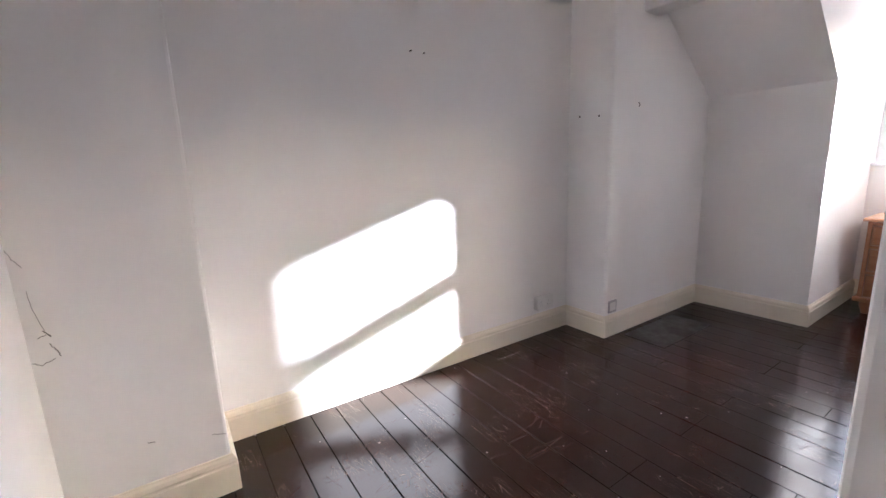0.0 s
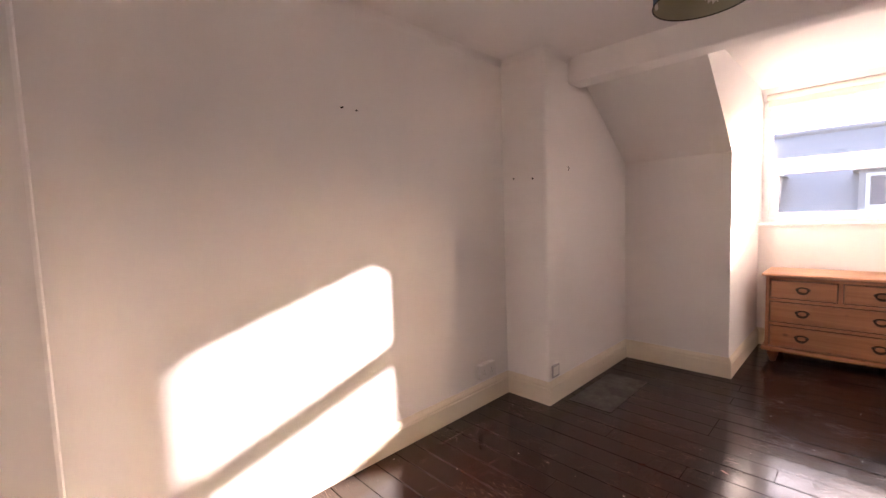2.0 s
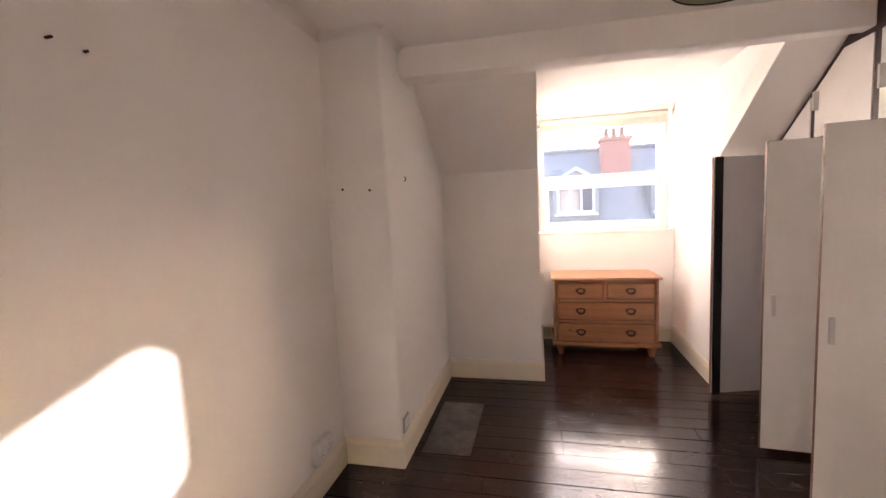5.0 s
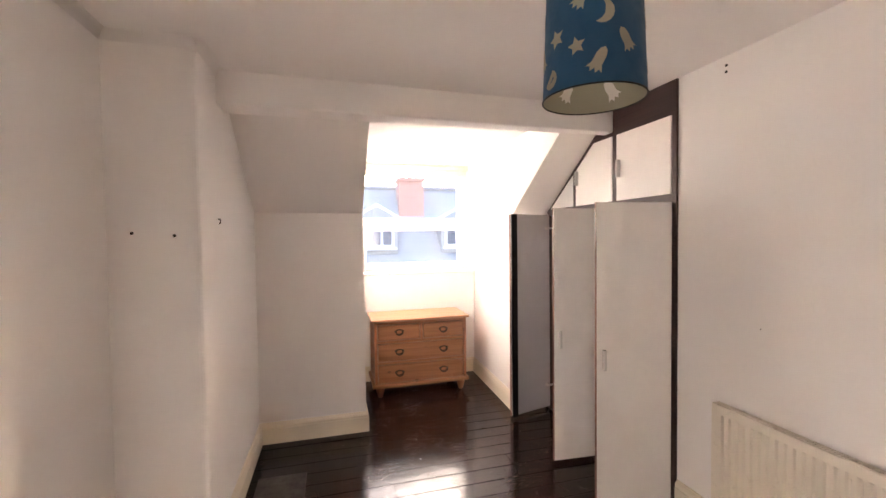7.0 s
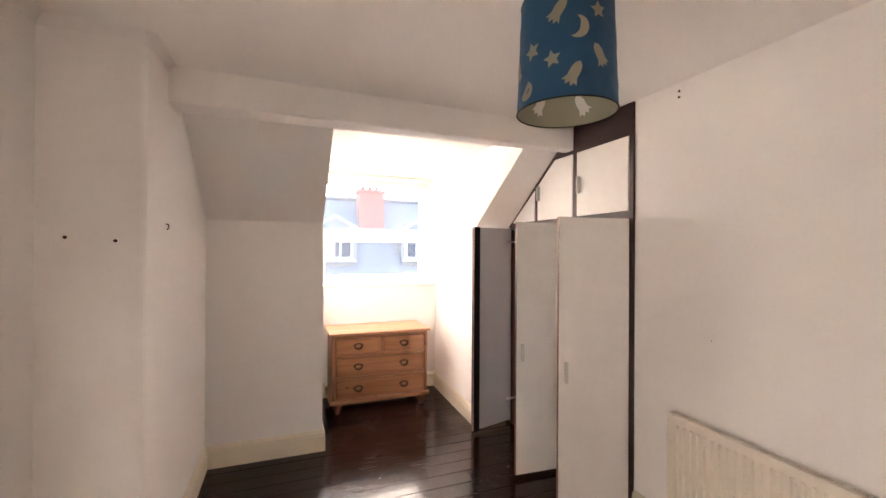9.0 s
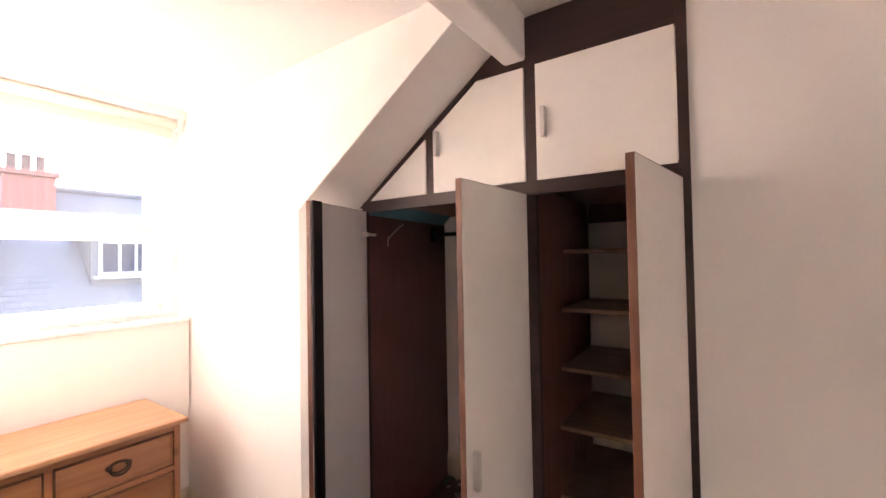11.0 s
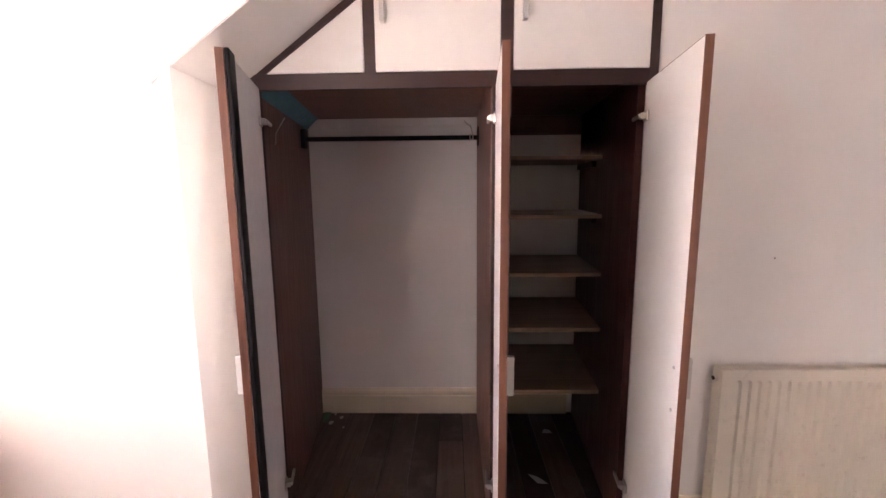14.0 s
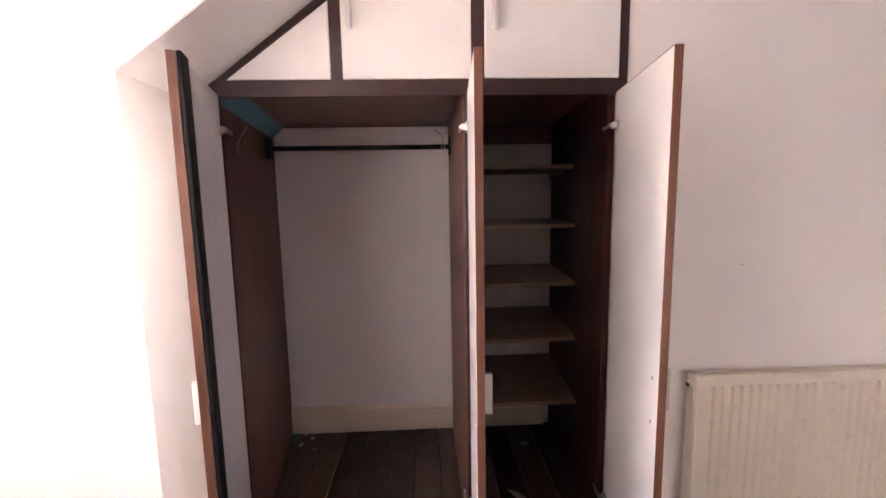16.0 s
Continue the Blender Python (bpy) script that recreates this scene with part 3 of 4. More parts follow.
# main doors: hinge, swing in degrees from closed, outer face up to the pull side
def wardrobe_door(y_hinge, toward, angle, width, label, strip=False):
    """toward: +1 when the closed door reaches towards the window from its hinge, -1 towards the entrance."""
    z0, z1, t = 0.035, 1.80, 0.021
    hinge = Matrix.Translation((X0 - 0.002, y_hinge, 0)) @ Matrix.Rotation(radians(angle) * toward, 4, "Z") @ Matrix.Diagonal((1, toward, 1, 1))
    leaf = bmesh.new()
    box(leaf, (-t, 0.003, z0), (0, width - 0.002, z1), 0.0012, 1)
    door = part("door", leaf, M_LAM, ward, label)
    edge = bmesh.new()
    box(edge, (-t - 0.0004, width - 0.002, z0), (0.0004, width, z1), 0.0008, 1)
    kids = [part("edge_strip", edge, M_EDGE, door, "brown wood-effect edging strip")]
    top = bmesh.new()
    box(top, (-t, 0.003, z1), (0, width, z1 + 0.0012))
    kids.append(part("top_edge", top, M_EDGE, door))
    if strip:
        b = bmesh.new()
        box(b, (0.0, width - 0.066, z0 - 0.012), (0.013, width - 0.004, z1 + 0.004), 0.004)
        kids.append(part("closing_strip", b, M_BLACK, door, "black-painted closing strip"))
        # thin sheet over the inner side that carries the painted shade
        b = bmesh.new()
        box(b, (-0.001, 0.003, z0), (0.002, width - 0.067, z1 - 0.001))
        kids.append(part("inner_face", b, M_LAM_SHADE, door, "white laminate inner face with shade painted in as grey"))
    h = bmesh.new()
    box(h, (-t - 0.024, width - 0.052, 0.830), (-t, width - 0.034, 0.950), 0.003)
    kids.append(part("handle", h, M_HANDLE, door, "pale grey plastic pull handle"))
    for z in (0.24, 1.68):
        g = bmesh.new()
        box(g, (0.0, 0.010, z - 0.017), (0.008, 0.055, z + 0.017), 0.003)
        box(g, (0.006, 0.016, z - 0.011), (0.024, 0.046, z + 0.011), 0.003)
        box(g, (0.021, -0.050, z - 0.007), (0.031, 0.042, z + 0.007), 0.003)
        kids.append(part("hinge", g, M_CHROME, door, "zinc cabinet hinge"))
    for z in (0.79, 0.92):
        g = bmesh.new()
        tube(g, [(-0.001, width - 0.043, z), (0.003, width - 0.043, z)], 0.005, 8)
        kids.append(part("screw", g, M_CHROME, door))
    for o in [door] + kids:
        o.data.transform(hinge)
        o.data.update()
        if toward < 0:
            o.data.flip_normals()
    return door


wardrobe_door(YL - 0.03, -1, 75.5, 0.452, "white laminate door, shade painted on its inside, standing open", True)
wardrobe_door(2.578, 1, 86.3, 0.452, "white laminate door with brown edges, standing open")
wardrobe_door(2.042, 1, 81.5, 0.469, "white laminate door with brown edges, standing open")

# wire hooks at the ends of the rail
tagged(link("wire_hanger", tube(bmesh.new(), [(1.00, 3.478, 1.625), (0.995, 3.474, 1.645), (1.00, 3.475, 1.668), (1.07, 3.482, 1.712), (1.15, 3.492, 1.757), (1.155, 3.497, 1.752)], 0.0030, 8), M_WIRE, smooth=True), "bent wire coat hanger end against the wardrobe side", "hanger", "hangers in the wardrobe")
c = Vector((1.545, 2.640, 1.708))
ring_pts = [c + Vector((0.017 * math.cos(k), 0.0, 0.017 * math.sin(k))) for k in [math.pi * (0.95 - 1.25 * i / 12) for i in range(13)]]
tagged(link("wire_hanger", tube(bmesh.new(), [c + Vector((-0.02, 0.03, 0.085)), c + Vector((-0.06, 0.02, 0.065)), c + Vector((-0.10, 0.0, 0.045)), c + Vector((-0.105, -0.012, 0.0)), c + Vector((-0.09, -0.012, -0.02)), c + Vector((-0.03, 0.0, -0.015))] + ring_pts, 0.0030, 8), M_WIRE, smooth=True), "bent wire coat hanger hooked over the hanging rail", "hanger", "hangers in the wardrobe")

# ---- chest of drawers ----
CX0, CX1, CY0, CY1, CT = -0.745, 0.215, 4.155, 4.64, 0.765
chest = thing("chest_of_drawers", "pine chest of two short and two long drawers under the window", "chest of drawers", at=((CX0 + CX1) / 2, (CY0 + CY1) / 2, 0))


def cpart(name, bm, m, parent=None, label="", smooth=False):
    ob = part(name, bm, m, parent or chest, label, smooth)
    ob.data.transform(Matrix.Scale(1.035, 4, (0, 0, 1)) @ Matrix.Translation(-chest.location))
    return ob


cpart("top", cube((CX0 - 0.028, CY0 - 0.028, CT - 0.024), (CX1 + 0.028, CY1, CT), 0.007, 3), M_PINE_TOP, label="pine top, paler than the drawer fronts")
for x in (CX0, CX1 - 0.028):
    cpart("side", cube((x, CY0, 0.135), (x + 0.028, CY1 - 0.01, CT - 0.024), 0.003), M_PINE_SIDE)
cpart("back", cube((CX0 + 0.028, CY1 - 0.025, 0.135), (CX1 - 0.028, CY1 - 0.012, CT - 0.024)), M_PINE_SIDE)
cpart("base_moulding", cube((CX0 - 0.024, CY0 - 0.024, 0.098), (CX1 + 0.024, CY1 - 0.01, 0.137), 0.010, 3), M_PINE)
for z in (0.325, 0.530, 0.712):
    cpart("drawer_rail", cube((CX0 + 0.028, CY0 + 0.002, z), (CX1 - 0.028, CY1 - 0.03, z + 0.022)), M_PINE)
mid = (CX0 + CX1) / 2
cpart("drawer_divider", cube((mid - 0.013, CY0 + 0.001, 0.552), (mid + 0.013, CY1 - 0.03, 0.712)), M_PINE_SIDE)


def drawer(x0, x1, z0, z1, pulls):
    bm = bmesh.new()
    box(bm, (x0 + 0.002, CY0 + 0.001, z0 + 0.002), (x1 - 0.002, CY0 + 0.018, z1 - 0.002), 0.003)
    box(bm, (x0 + 0.004, CY0 + 0.010, z0 + 0.004), (x1 - 0.004, CY0 + 0.40, z1 - 0.015))
    dr = cpart("drawer", bm, M_PINE)
    # cock bead round the front
    bead = bmesh.new()
    y0, y1 = CY0 - 0.005, CY0 + 0.010
    for lo, hi in (((x0 + 0.002, y0, z0 + 0.002), (x1 - 0.002, y1, z0 + 0.009)), ((x0 + 0.002, y0, z1 - 0.009), (x1 - 0.002, y1, z1 - 0.002)),
                   ((x0 + 0.002, y0, z0 + 0.009), (x0 + 0.009, y1, z1 - 0.009)), ((x1 - 0.009, y0, z0 + 0.009), (x1 - 0.002, y1, z1 - 0.009))):
        box(bead, lo, hi, 0.0015)
    cpart("bead", bead, M_PINE, dr)
    zc = (z0 + z1) / 2
    for px in pulls:
        # rosettes joined by an arched rib
        pl = bmesh.new()
        for sx in (-0.036, 0.036):
            tube(pl, [(px + sx, CY0 + 0.002, zc + 0.008), (px + sx, CY0 - 0.004, zc + 0.008)], 0.0125, 12)
        tube(pl, [(px + 0.036 * math.cos(k), CY0 - 0.001, zc + 0.008 + 0.016 * math.sin(k)) for k in [math.pi * i / 10 for i in range(11)]], 0.0065, 8)
        tube(pl, [(px + 0.036 * math.cos(k), CY0 - 0.001, zc + 0.004 - 0.024 * math.sin(k)) for k in [math.pi * i / 10 for i in range(11)]], 0.0050, 8)
        plate = cpart("back_plate", pl, M_BRASS, dr, "dark aged brass back plate")
        bail = [(px + 0.036 * math.cos(a), CY0 - 0.020, zc + 0.004 + 0.030 * math.sin(a)) for a in [math.pi + math.pi * k / 12 for k in range(13)]]
        bail = [(px - 0.036, CY0 - 0.006, zc + 0.008)] + bail + [(px + 0.036, CY0 - 0.006, zc + 0.008)]
        cpart("bail_handle", tube(bmesh.new(), bail, 0.0055, 8), M_BRASS, dr, "dark aged brass drop handle", True)
    return dr


a, b = CX0 + 0.032, CX1 - 0.032
q = (mid - 0.013 - a) / 2
drawer(a + 0.002, mid - 0.019, 0.559, 0.705, [a + q])
drawer(mid + 0.019, b - 0.002, 0.559, 0.705, [b - q])
drawer(a + 0.002, b - 0.002, 0.354, 0.523, [a + q, b - q])
drawer(a + 0.002, b - 0.002, 0.144, 0.318, [a + q, b - q])
for fx in (CX0 + 0.055, CX1 - 0.055):
    for fy in (CY0 + 0.035, CY1 - 0.06):
        cpart("foot", turned(bmesh.new(), [(0.016, 0), (0.024, 0.006), (0.030, 0.035), (0.040, 0.060), (0.042, 0.078), (0.036, 0.088), (0.044, 0.099)], (fx, fy, 0)), M_PINE_SIDE, smooth=True)

# ---- radiator ----
RY0, RY1, RZ0, RZ1, RX0, RX1 = 0.72, 1.718, 0.142, 0.742, XR - 0.066, XR - 0.012
rad = thing("radiator", "cream enamelled steel panel radiator hung on the wall", "radiator")
bm = bmesh.new()
ribs = int((RY1 - RY0 - 0.06) / 0.037)
x = RX0
ys = [(RY0, x + 0.012), (RY0 + 0.004, x)]
for k in range(ribs):
    y = RY0 + 0.03 + k * 0.037
    ys += [(y, x), (y + 0.006, x + 0.009), (y + 0.014, x + 0.009), (y + 0.020, x)]
ys += [(RY1 - 0.004, x), (RY1, x + 0.012)]
low = [bm.verts.new((x, y, RZ0 + 0.055)) for y, x in ys]
high = [bm.verts.new((x, y, RZ1 - 0.055)) for y, x in ys]
ftop = [bm.verts.new((min(x, RX0 + 0.012) if y in (RY0, RY1) else RX0, y, RZ1 - 0.042)) for y, x in ys]
fbot = [bm.verts.new((min(x, RX0 + 0.012) if y in (RY0, RY1) else RX0, y, RZ0 + 0.042)) for y, x in ys]
rt = [bm.verts.new((RX0 + (0.012 if y in (RY0, RY1) else 0.003), y, RZ1 - 0.003)) for y, x in ys]
rt2 = [bm.verts.new((RX0 + 0.014, y, RZ1)) for y, x in ys]
rb = [bm.verts.new((RX0 + 0.004, y, RZ0)) for y, x in ys]
for rows in ((rb, fbot), (fbot, low), (low, high), (high, ftop), (ftop, rt), (rt, rt2)):
    for i in range(len(ys) - 1):
        bm.faces.new([rows[0][i], rows[0][i + 1], rows[1][i + 1], rows[1][i]])
part("front_panel", bm, M_RAD, rad)
part("rear_panel", cube((RX1 - 0.008, RY0, RZ0), (RX1, RY1, RZ1 - 0.001), 0.002), M_RAD, rad)
for y in (RY0, RY1 - 0.006):
    part("end_panel", cube((RX0 + 0.006, y, RZ0 + 0.01), (RX1 - 0.005, y + 0.006, RZ1 - 0.002), 0.002), M_RAD, rad)
part("convector", cube((RX0 + 0.016, RY0 + 0.01, RZ0 + 0.05), (RX1 - 0.012, RY1 - 0.01, RZ1 - 0.030)), M_DARK, rad)
grille = bmesh.new()
n = 72
for k in range(n):
    y = RY0 + 0.010 + (RY1 - RY0 - 0.02) * k / n
    box(grille, (RX0 + 0.012, y, RZ1 - 0.008), (RX1 - 0.007, y + 0.0045, RZ1 - 0.003))
part("top_grille", grille, M_RAD, rad)
bl = bmesh.new()
tube(bl, [(RX0 + 0.030, RY1 - 0.001, RZ1 - 0.045), (RX0 + 0.030, RY1 + 0.010, RZ1 - 0.045)], 0.014, 12)
part("blanking_plug", bl, M_RAD, rad)
bl = bmesh.new()
tube(bl, [(RX0 + 0.030, RY1 + 0.009, RZ1 - 0.045), (RX0 + 0.030, RY1 + 0.014, RZ1 - 0.045)], 0.008, 6)
part("bleed_valve", bl, M_BRASS, rad)
for y in (RY0 + 0.18, RY1 - 0.18):
    part("wall_bracket", cube((RX1 - 0.002, y, RZ0 + 0.1), (XR, y + 0.03, RZ1 - 0.08)), M_CHROME, rad)

# ---- pendant lamp ----
LX, LY, LZ, LH, LR0, LR1 = -0.481, 0.970, 1.960, 0.278, 0.126, 0.115
lamp = thing("pendant_lamp", "blue card pendant lampshade with rocket, star and moon cut-outs", "lamp", at=(LX, LY, ZC))


def lpart(name, bm, m, label="", smooth=False, parent=None):
    ob = part(name, bm, m, parent or lamp, label, smooth)
    ob.data.transform(Matrix.Translation((-LX, -LY, -ZC)))
    return ob


def drum(r0, r1, seg=64):
    bm = bmesh.new()
    a = [bm.verts.new((LX + r0 * math.cos(2 * math.pi * k / seg), LY + r0 * math.sin(2 * math.pi * k / seg), LZ)) for k in range(seg)]
    b = [bm.verts.new((LX + r1 * math.cos(2 * math.pi * k / seg), LY + r1 * math.sin(2 * math.pi * k / seg), LZ + LH)) for k in range(seg)]
    for k in range(seg):
        bm.faces.new([a[k], a[(k + 1) % seg], b[(k + 1) % seg], b[k]])
    return bm


shade = lpart("shade", drum(LR0, LR1), M_BLUE, "deep blue card shade", True)
lpart("lining", drum(LR0 - 0.0015, LR1 - 0.0015), M_LINING, "grey shade lining", True, shade)


def hoop(z, r, m, name):
    bm = bmesh.new()
    pts = [(LX + r * math.cos(2 * math.pi * k / 48), LY + r * math.sin(2 * math.pi * k / 48), z) for k in range(49)]
    return lpart(name, tube(bm, pts, 0.0022, 6), m)


hoop(LZ, LR0, M_BLACK, "bottom_ring")
hoop(LZ + LH, LR1, M_BLACK, "top_ring")
ROCKET = [(0, 0.034), (0.009, 0.026), (0.013, 0.012), (0.013, -0.010), (0.021, -0.026), (0.012, -0.022), (0.007, -0.032), (0, -0.022), (-0.007, -0.032), (-0.012, -0.022), (-0.021, -0.026), (-0.013, -0.010), (-0.013, 0.012), (-0.009, 0.026)]
STAR = [((0.022 if k % 2 == 0 else 0.011) * math.sin(math.pi * k / 5), (0.022 if k % 2 == 0 else 0.011) * math.cos(math.pi * k / 5)) for k in range(10)]
MOON = [(0.026 * math.cos(a), 0.026 * math.sin(a)) for a in [math.pi * (-0.62 + 1.24 * k / 9) for k in range(10)]] + \
       [(-0.0206 + 0.0266 * math.cos(a), 0.0266 * math.sin(a)) for a in [math.pi * (0.33 - 0.66 * k / 9) for k in range(10)]]


def motif(shape, theta, h, tilt, size=1.0):
    """A cut-out of the shade at an angle round it and a height, outside and inside; the inner patch is whitened as if
    light came through.
    """
    for inside in (False, True):
        bm = bmesh.new()
        vs = []
        for u, v in shape:
            c, s = math.cos(tilt), math.sin(tilt)
            du, dv = (u * c - v * s) * size, (u * s + v * c) * size
            z = h + dv
            r = LR0 + (LR1 - LR0) * z / LH + (-0.0030 if inside else 0.0012)
            th = theta + du / LR0
            vs.append(bm.verts.new((LX + r * math.cos(th), LY + r * math.sin(th), LZ + z)))
        bmesh.ops.triangulate(bm, faces=[bm.faces.new(vs)])
        lpart("cut_out", bm, M_MOTIF_LIT if inside else M_MOTIF, "pale translucent cut-out" if not inside else "", False, shade)


# angle towards the standing viewer
V0 = math.atan2(0.04 - LY, -1.14 - LX)
for shape, da, h, tilt, size in ((ROCKET, 0.10, 0.052, -0.5, 0.95), (ROCKET, 0.62, 0.098, 0.5, 0.9), (STAR, -0.30, 0.093, 0.2, 1.0), (MOON, 0.18, 0.162, -0.3, 1.05),
                                 (ROCKET, -0.20, 0.206, -0.6, 1.0), (STAR, 0.60, 0.205, 0.1, 1.0), (STAR, -0.75, 0.128, 0.3, 1.1), (MOON, -0.90, 0.036, -0.7, 0.9),
                                 (ROCKET, 2.75, 0.055, -0.5, 1.0), (ROCKET, 3.75, 0.060, 0.4, 1.0), (STAR, 1.5, 0.06, 0.1, 1.0), (MOON, 1.4, 0.17, 0.5, 1.0),
                                 (ROCKET, 1.95, 0.20, 0.6, 1.0), (ROCKET, 2.2, 0.10, -0.2, 1.0), (STAR, 3.2, 0.15, 0.3, 1.0), (STAR, 4.4, 0.10, 0.0, 1.0), (MOON, 4.6, 0.21, 0.3, 1.0), (ROCKET, 5.0, 0.10, 0.3, 1.0)):
    motif(shape, V0 + da, h, tilt, size)
spider = bmesh.new()
for k in range(3):
    th = 2 * math.pi * k / 3
    tube(spider, [(LX + 0.018 * math.cos(th), LY + 0.018 * math.sin(th), LZ + LH - 0.03), (LX + LR1 * math.cos(th), LY + LR1 * math.sin(th), LZ + LH)], 0.0018, 6)
lpart("spider", spider, M_UPVC)
lpart("lamp_holder", turned(bmesh.new(), [(0.020, 0), (0.022, 0.01), (0.022, 0.05), (0.012, 0.07), (0.008, 0.085)], (LX, LY, LZ + LH - 0.055)), M_UPVC, smooth=True)
cord = bmesh.new()
tube(cord, [(LX, LY, LZ + LH + 0.02), (LX, LY, ZC - 0.02)], 0.0035, 8)
lpart("cord", cord, M_UPVC)
lpart("ceiling_rose", turned(bmesh.new(), [(0.012, 0), (0.040, 0.010), (0.048, 0.028)], (LX, LY, ZC - 0.028)), M_UPVC, smooth=True)

# ---- sockets and small marks ----
s = thing("double_socket", "white plastic surface-mounted double socket above the skirting", "socket")
part("back_box", cube((XL, 1.765, 0.205), (XL + 0.034, 1.935, 0.310), 0.006), M_SOCKET, s)
part("face_plate", cube((XL + 0.034, 1.763, 0.203), (XL + 0.044, 1.937, 0.312), 0.004), M_SOCKET, s)
for y in (1.790, 1.865):
    for dy, dz, w, t in ((0.018, 0.018, 0.008, 0.003), (0.006, -0.010, 0.003, 0.008), (0.030, -0.010, 0.003, 0.008)):
        h = cube((XL + 0.0435, y + dy - w / 2, 0.250 + dz - t / 2), (XL + 0.0445, y + dy + w / 2, 0.250 + dz + t / 2))
        part("pin_hole", h, M_DARK, s)
    part("switch", cube((XL + 0.044, y + 0.012, 0.284), (XL + 0.048, y + 0.024, 0.300), 0.001), M_SOCKET, s)

s = thing("single_socket", "brushed steel single wall plate on the pier", "socket")
part("plate", cube((XP, 2.175, 0.180), (XP + 0.010, 2.275, 0.278), 0.005), M_STEEL, s)
part("insert", cube((XP + 0.0095, 2.190, 0.196), (XP + 0.0115, 2.260, 0.262), 0.002), M_SOCKET, s)


def mark(name, pts, normal_axis, at, r, label, m=M_DARK):
    """A small hole, screw or hook on a wall."""
    bm = bmesh.new()
    for p in pts:
        a, b = list(p), list(p)
        a.insert(normal_axis, at[0]), b.insert(normal_axis, at[1])
        tube(bm, [a, b], r, 8)
    return tagged(link(name, bm, m), label, "wall fixing")


mark("wall_plug", [(-2.00 + 0.02, 1.646)], 1, (YP + 0.001, YP - 0.003), 0.007, "dark screw hole with a plug in the pier")
mark("wall_plug", [(-1.815, 1.634)], 1, (YP + 0.001, YP - 0.003), 0.007, "dark screw hole with a plug in the pier")
mark("picture_nail", [(0.768, 1.967)], 0, (XL - 0.001, XL + 0.020), 0.004, "rusty nail in the plaster wall")
mark("picture_nail", [(0.858, 1.965)], 0, (XL - 0.001, XL + 0.012), 0.004, "bent nail in the plaster wall")
mark("wall_plug", [(1.702, 2.463)], 0, (XR + 0.001, XR - 0.003), 0.007, "dark screw hole high on the wall")
mark("wall_plug", [(1.703, 2.431)], 0, (XR + 0.001, XR - 0.003), 0.007, "dark screw hole high on the wall")
mark("wall_plug", [(1.516, 1.160)], 0, (XR + 0.001, XR - 0.002), 0.0024, "small dark hole in the wall")
hk = bmesh.new()
tube(hk, [(XP - 0.002, 2.445, 1.722), (XP + 0.008, 2.445, 1.722), (XP + 0.012, 2.445, 1.714), (XP + 0.010, 2.445, 1.700), (XP + 0.004, 2.445, 1.696)], 0.0028, 8)
tagged(link("wall_hook", hk, M_BRASS), "small bent metal hook screwed into the pier", "hook")

# cracks in the breast beside the back wall, and scuffs
crack_rng = random.Random(4)
M_CRACK = mat("crack_shadow", (0.16, 0.14, 0.13), 0.9)


def crack(pts, r=0.0016):
    bm = bmesh.new()
    pp = []
    for (y0, z0), (y1, z1) in zip(pts, pts[1:]):
        for k in range(6):
            f = k / 6
            pp.append((XP + 0.0006, y0 + (y1 - y0) * f + crack_rng.uniform(-0.0015, 0.0015), z0 + (z1 - z0) * f + crack_rng.uniform(-0.003, 0.003)))
    pp.append((XP + 0.0006, *pts[-1]))
    tube(bm, pp, 0.6 * r, 4)
    return tagged(link("plaster_crack", bm, M_CRACK), "thin dark crack in the breast plaster", "crack", "cracks in the breast")


crack([(-0.928, 1.113), (-0.917, 1.08), (-0.899, 1.05)], 0.0014)
crack([(-0.902, 0.976), (-0.898, 0.909), (-0.880, 0.835)], 0.0012)
crack([(-0.884, 0.835), (-0.874, 0.821), (-0.868, 0.812)], 0.0035)
crack([(-0.900, 0.812), (-0.878, 0.820)], 0.002)
crack([(-0.876, 0.786), (-0.862, 0.765), (-0.854, 0.739)], 0.0022)
crack([(-0.928, 0.733), (-0.905, 0.718), (-0.870, 0.735)], 0.0016)
crack([(-0.673, 0.330), (-0.651, 0.322)], 0.0022)
crack([(-0.465, 0.276), (-0.440, 0.266), (-0.418, 0.262)], 0.0020)

# ---- loose bits ----
tagged(link("floor_hatch", cube((-1.64, 2.30, 0.0), (-1.33, 2.99, 0.0035), 0.001), M_LEAD), "grey worn panel let into the floorboards beside the pier", "floor panel")

fl = random.Random(8)
flecks = bmesh.new()
for k in range(70):
    x, y = fl.uniform(XL + 0.1, 0.6), fl.uniform(-0.3, 3.4)
    if k < 6:
        x, y = ((-0.923, 1.516), (-2.00, 0.951), (-1.234, 0.591), (-1.508, 1.476), (-0.541, 2.934), (-0.828, 1.584))[k]
    if y > 2.1 and x < -1.6:
        continue
    r = fl.uniform(0.002, 0.0045) if k > 5 else 0.006
    w = fl.uniform(0, 6)
    vs = [flecks.verts.new((x + r * fl.uniform(0.6, 1.2) * math.cos(w + a), y + r * fl.uniform(0.5, 1.3) * math.sin(w + a), 0.0025)) for a in (0, 1.3, 2.4, 3.9, 5.1)]
    flecks.faces.new(vs)
tagged(link("paint_flecks", flecks, M_PAPER), "small white paint flecks scattered on the floorboards", "debris", kind="stuff")


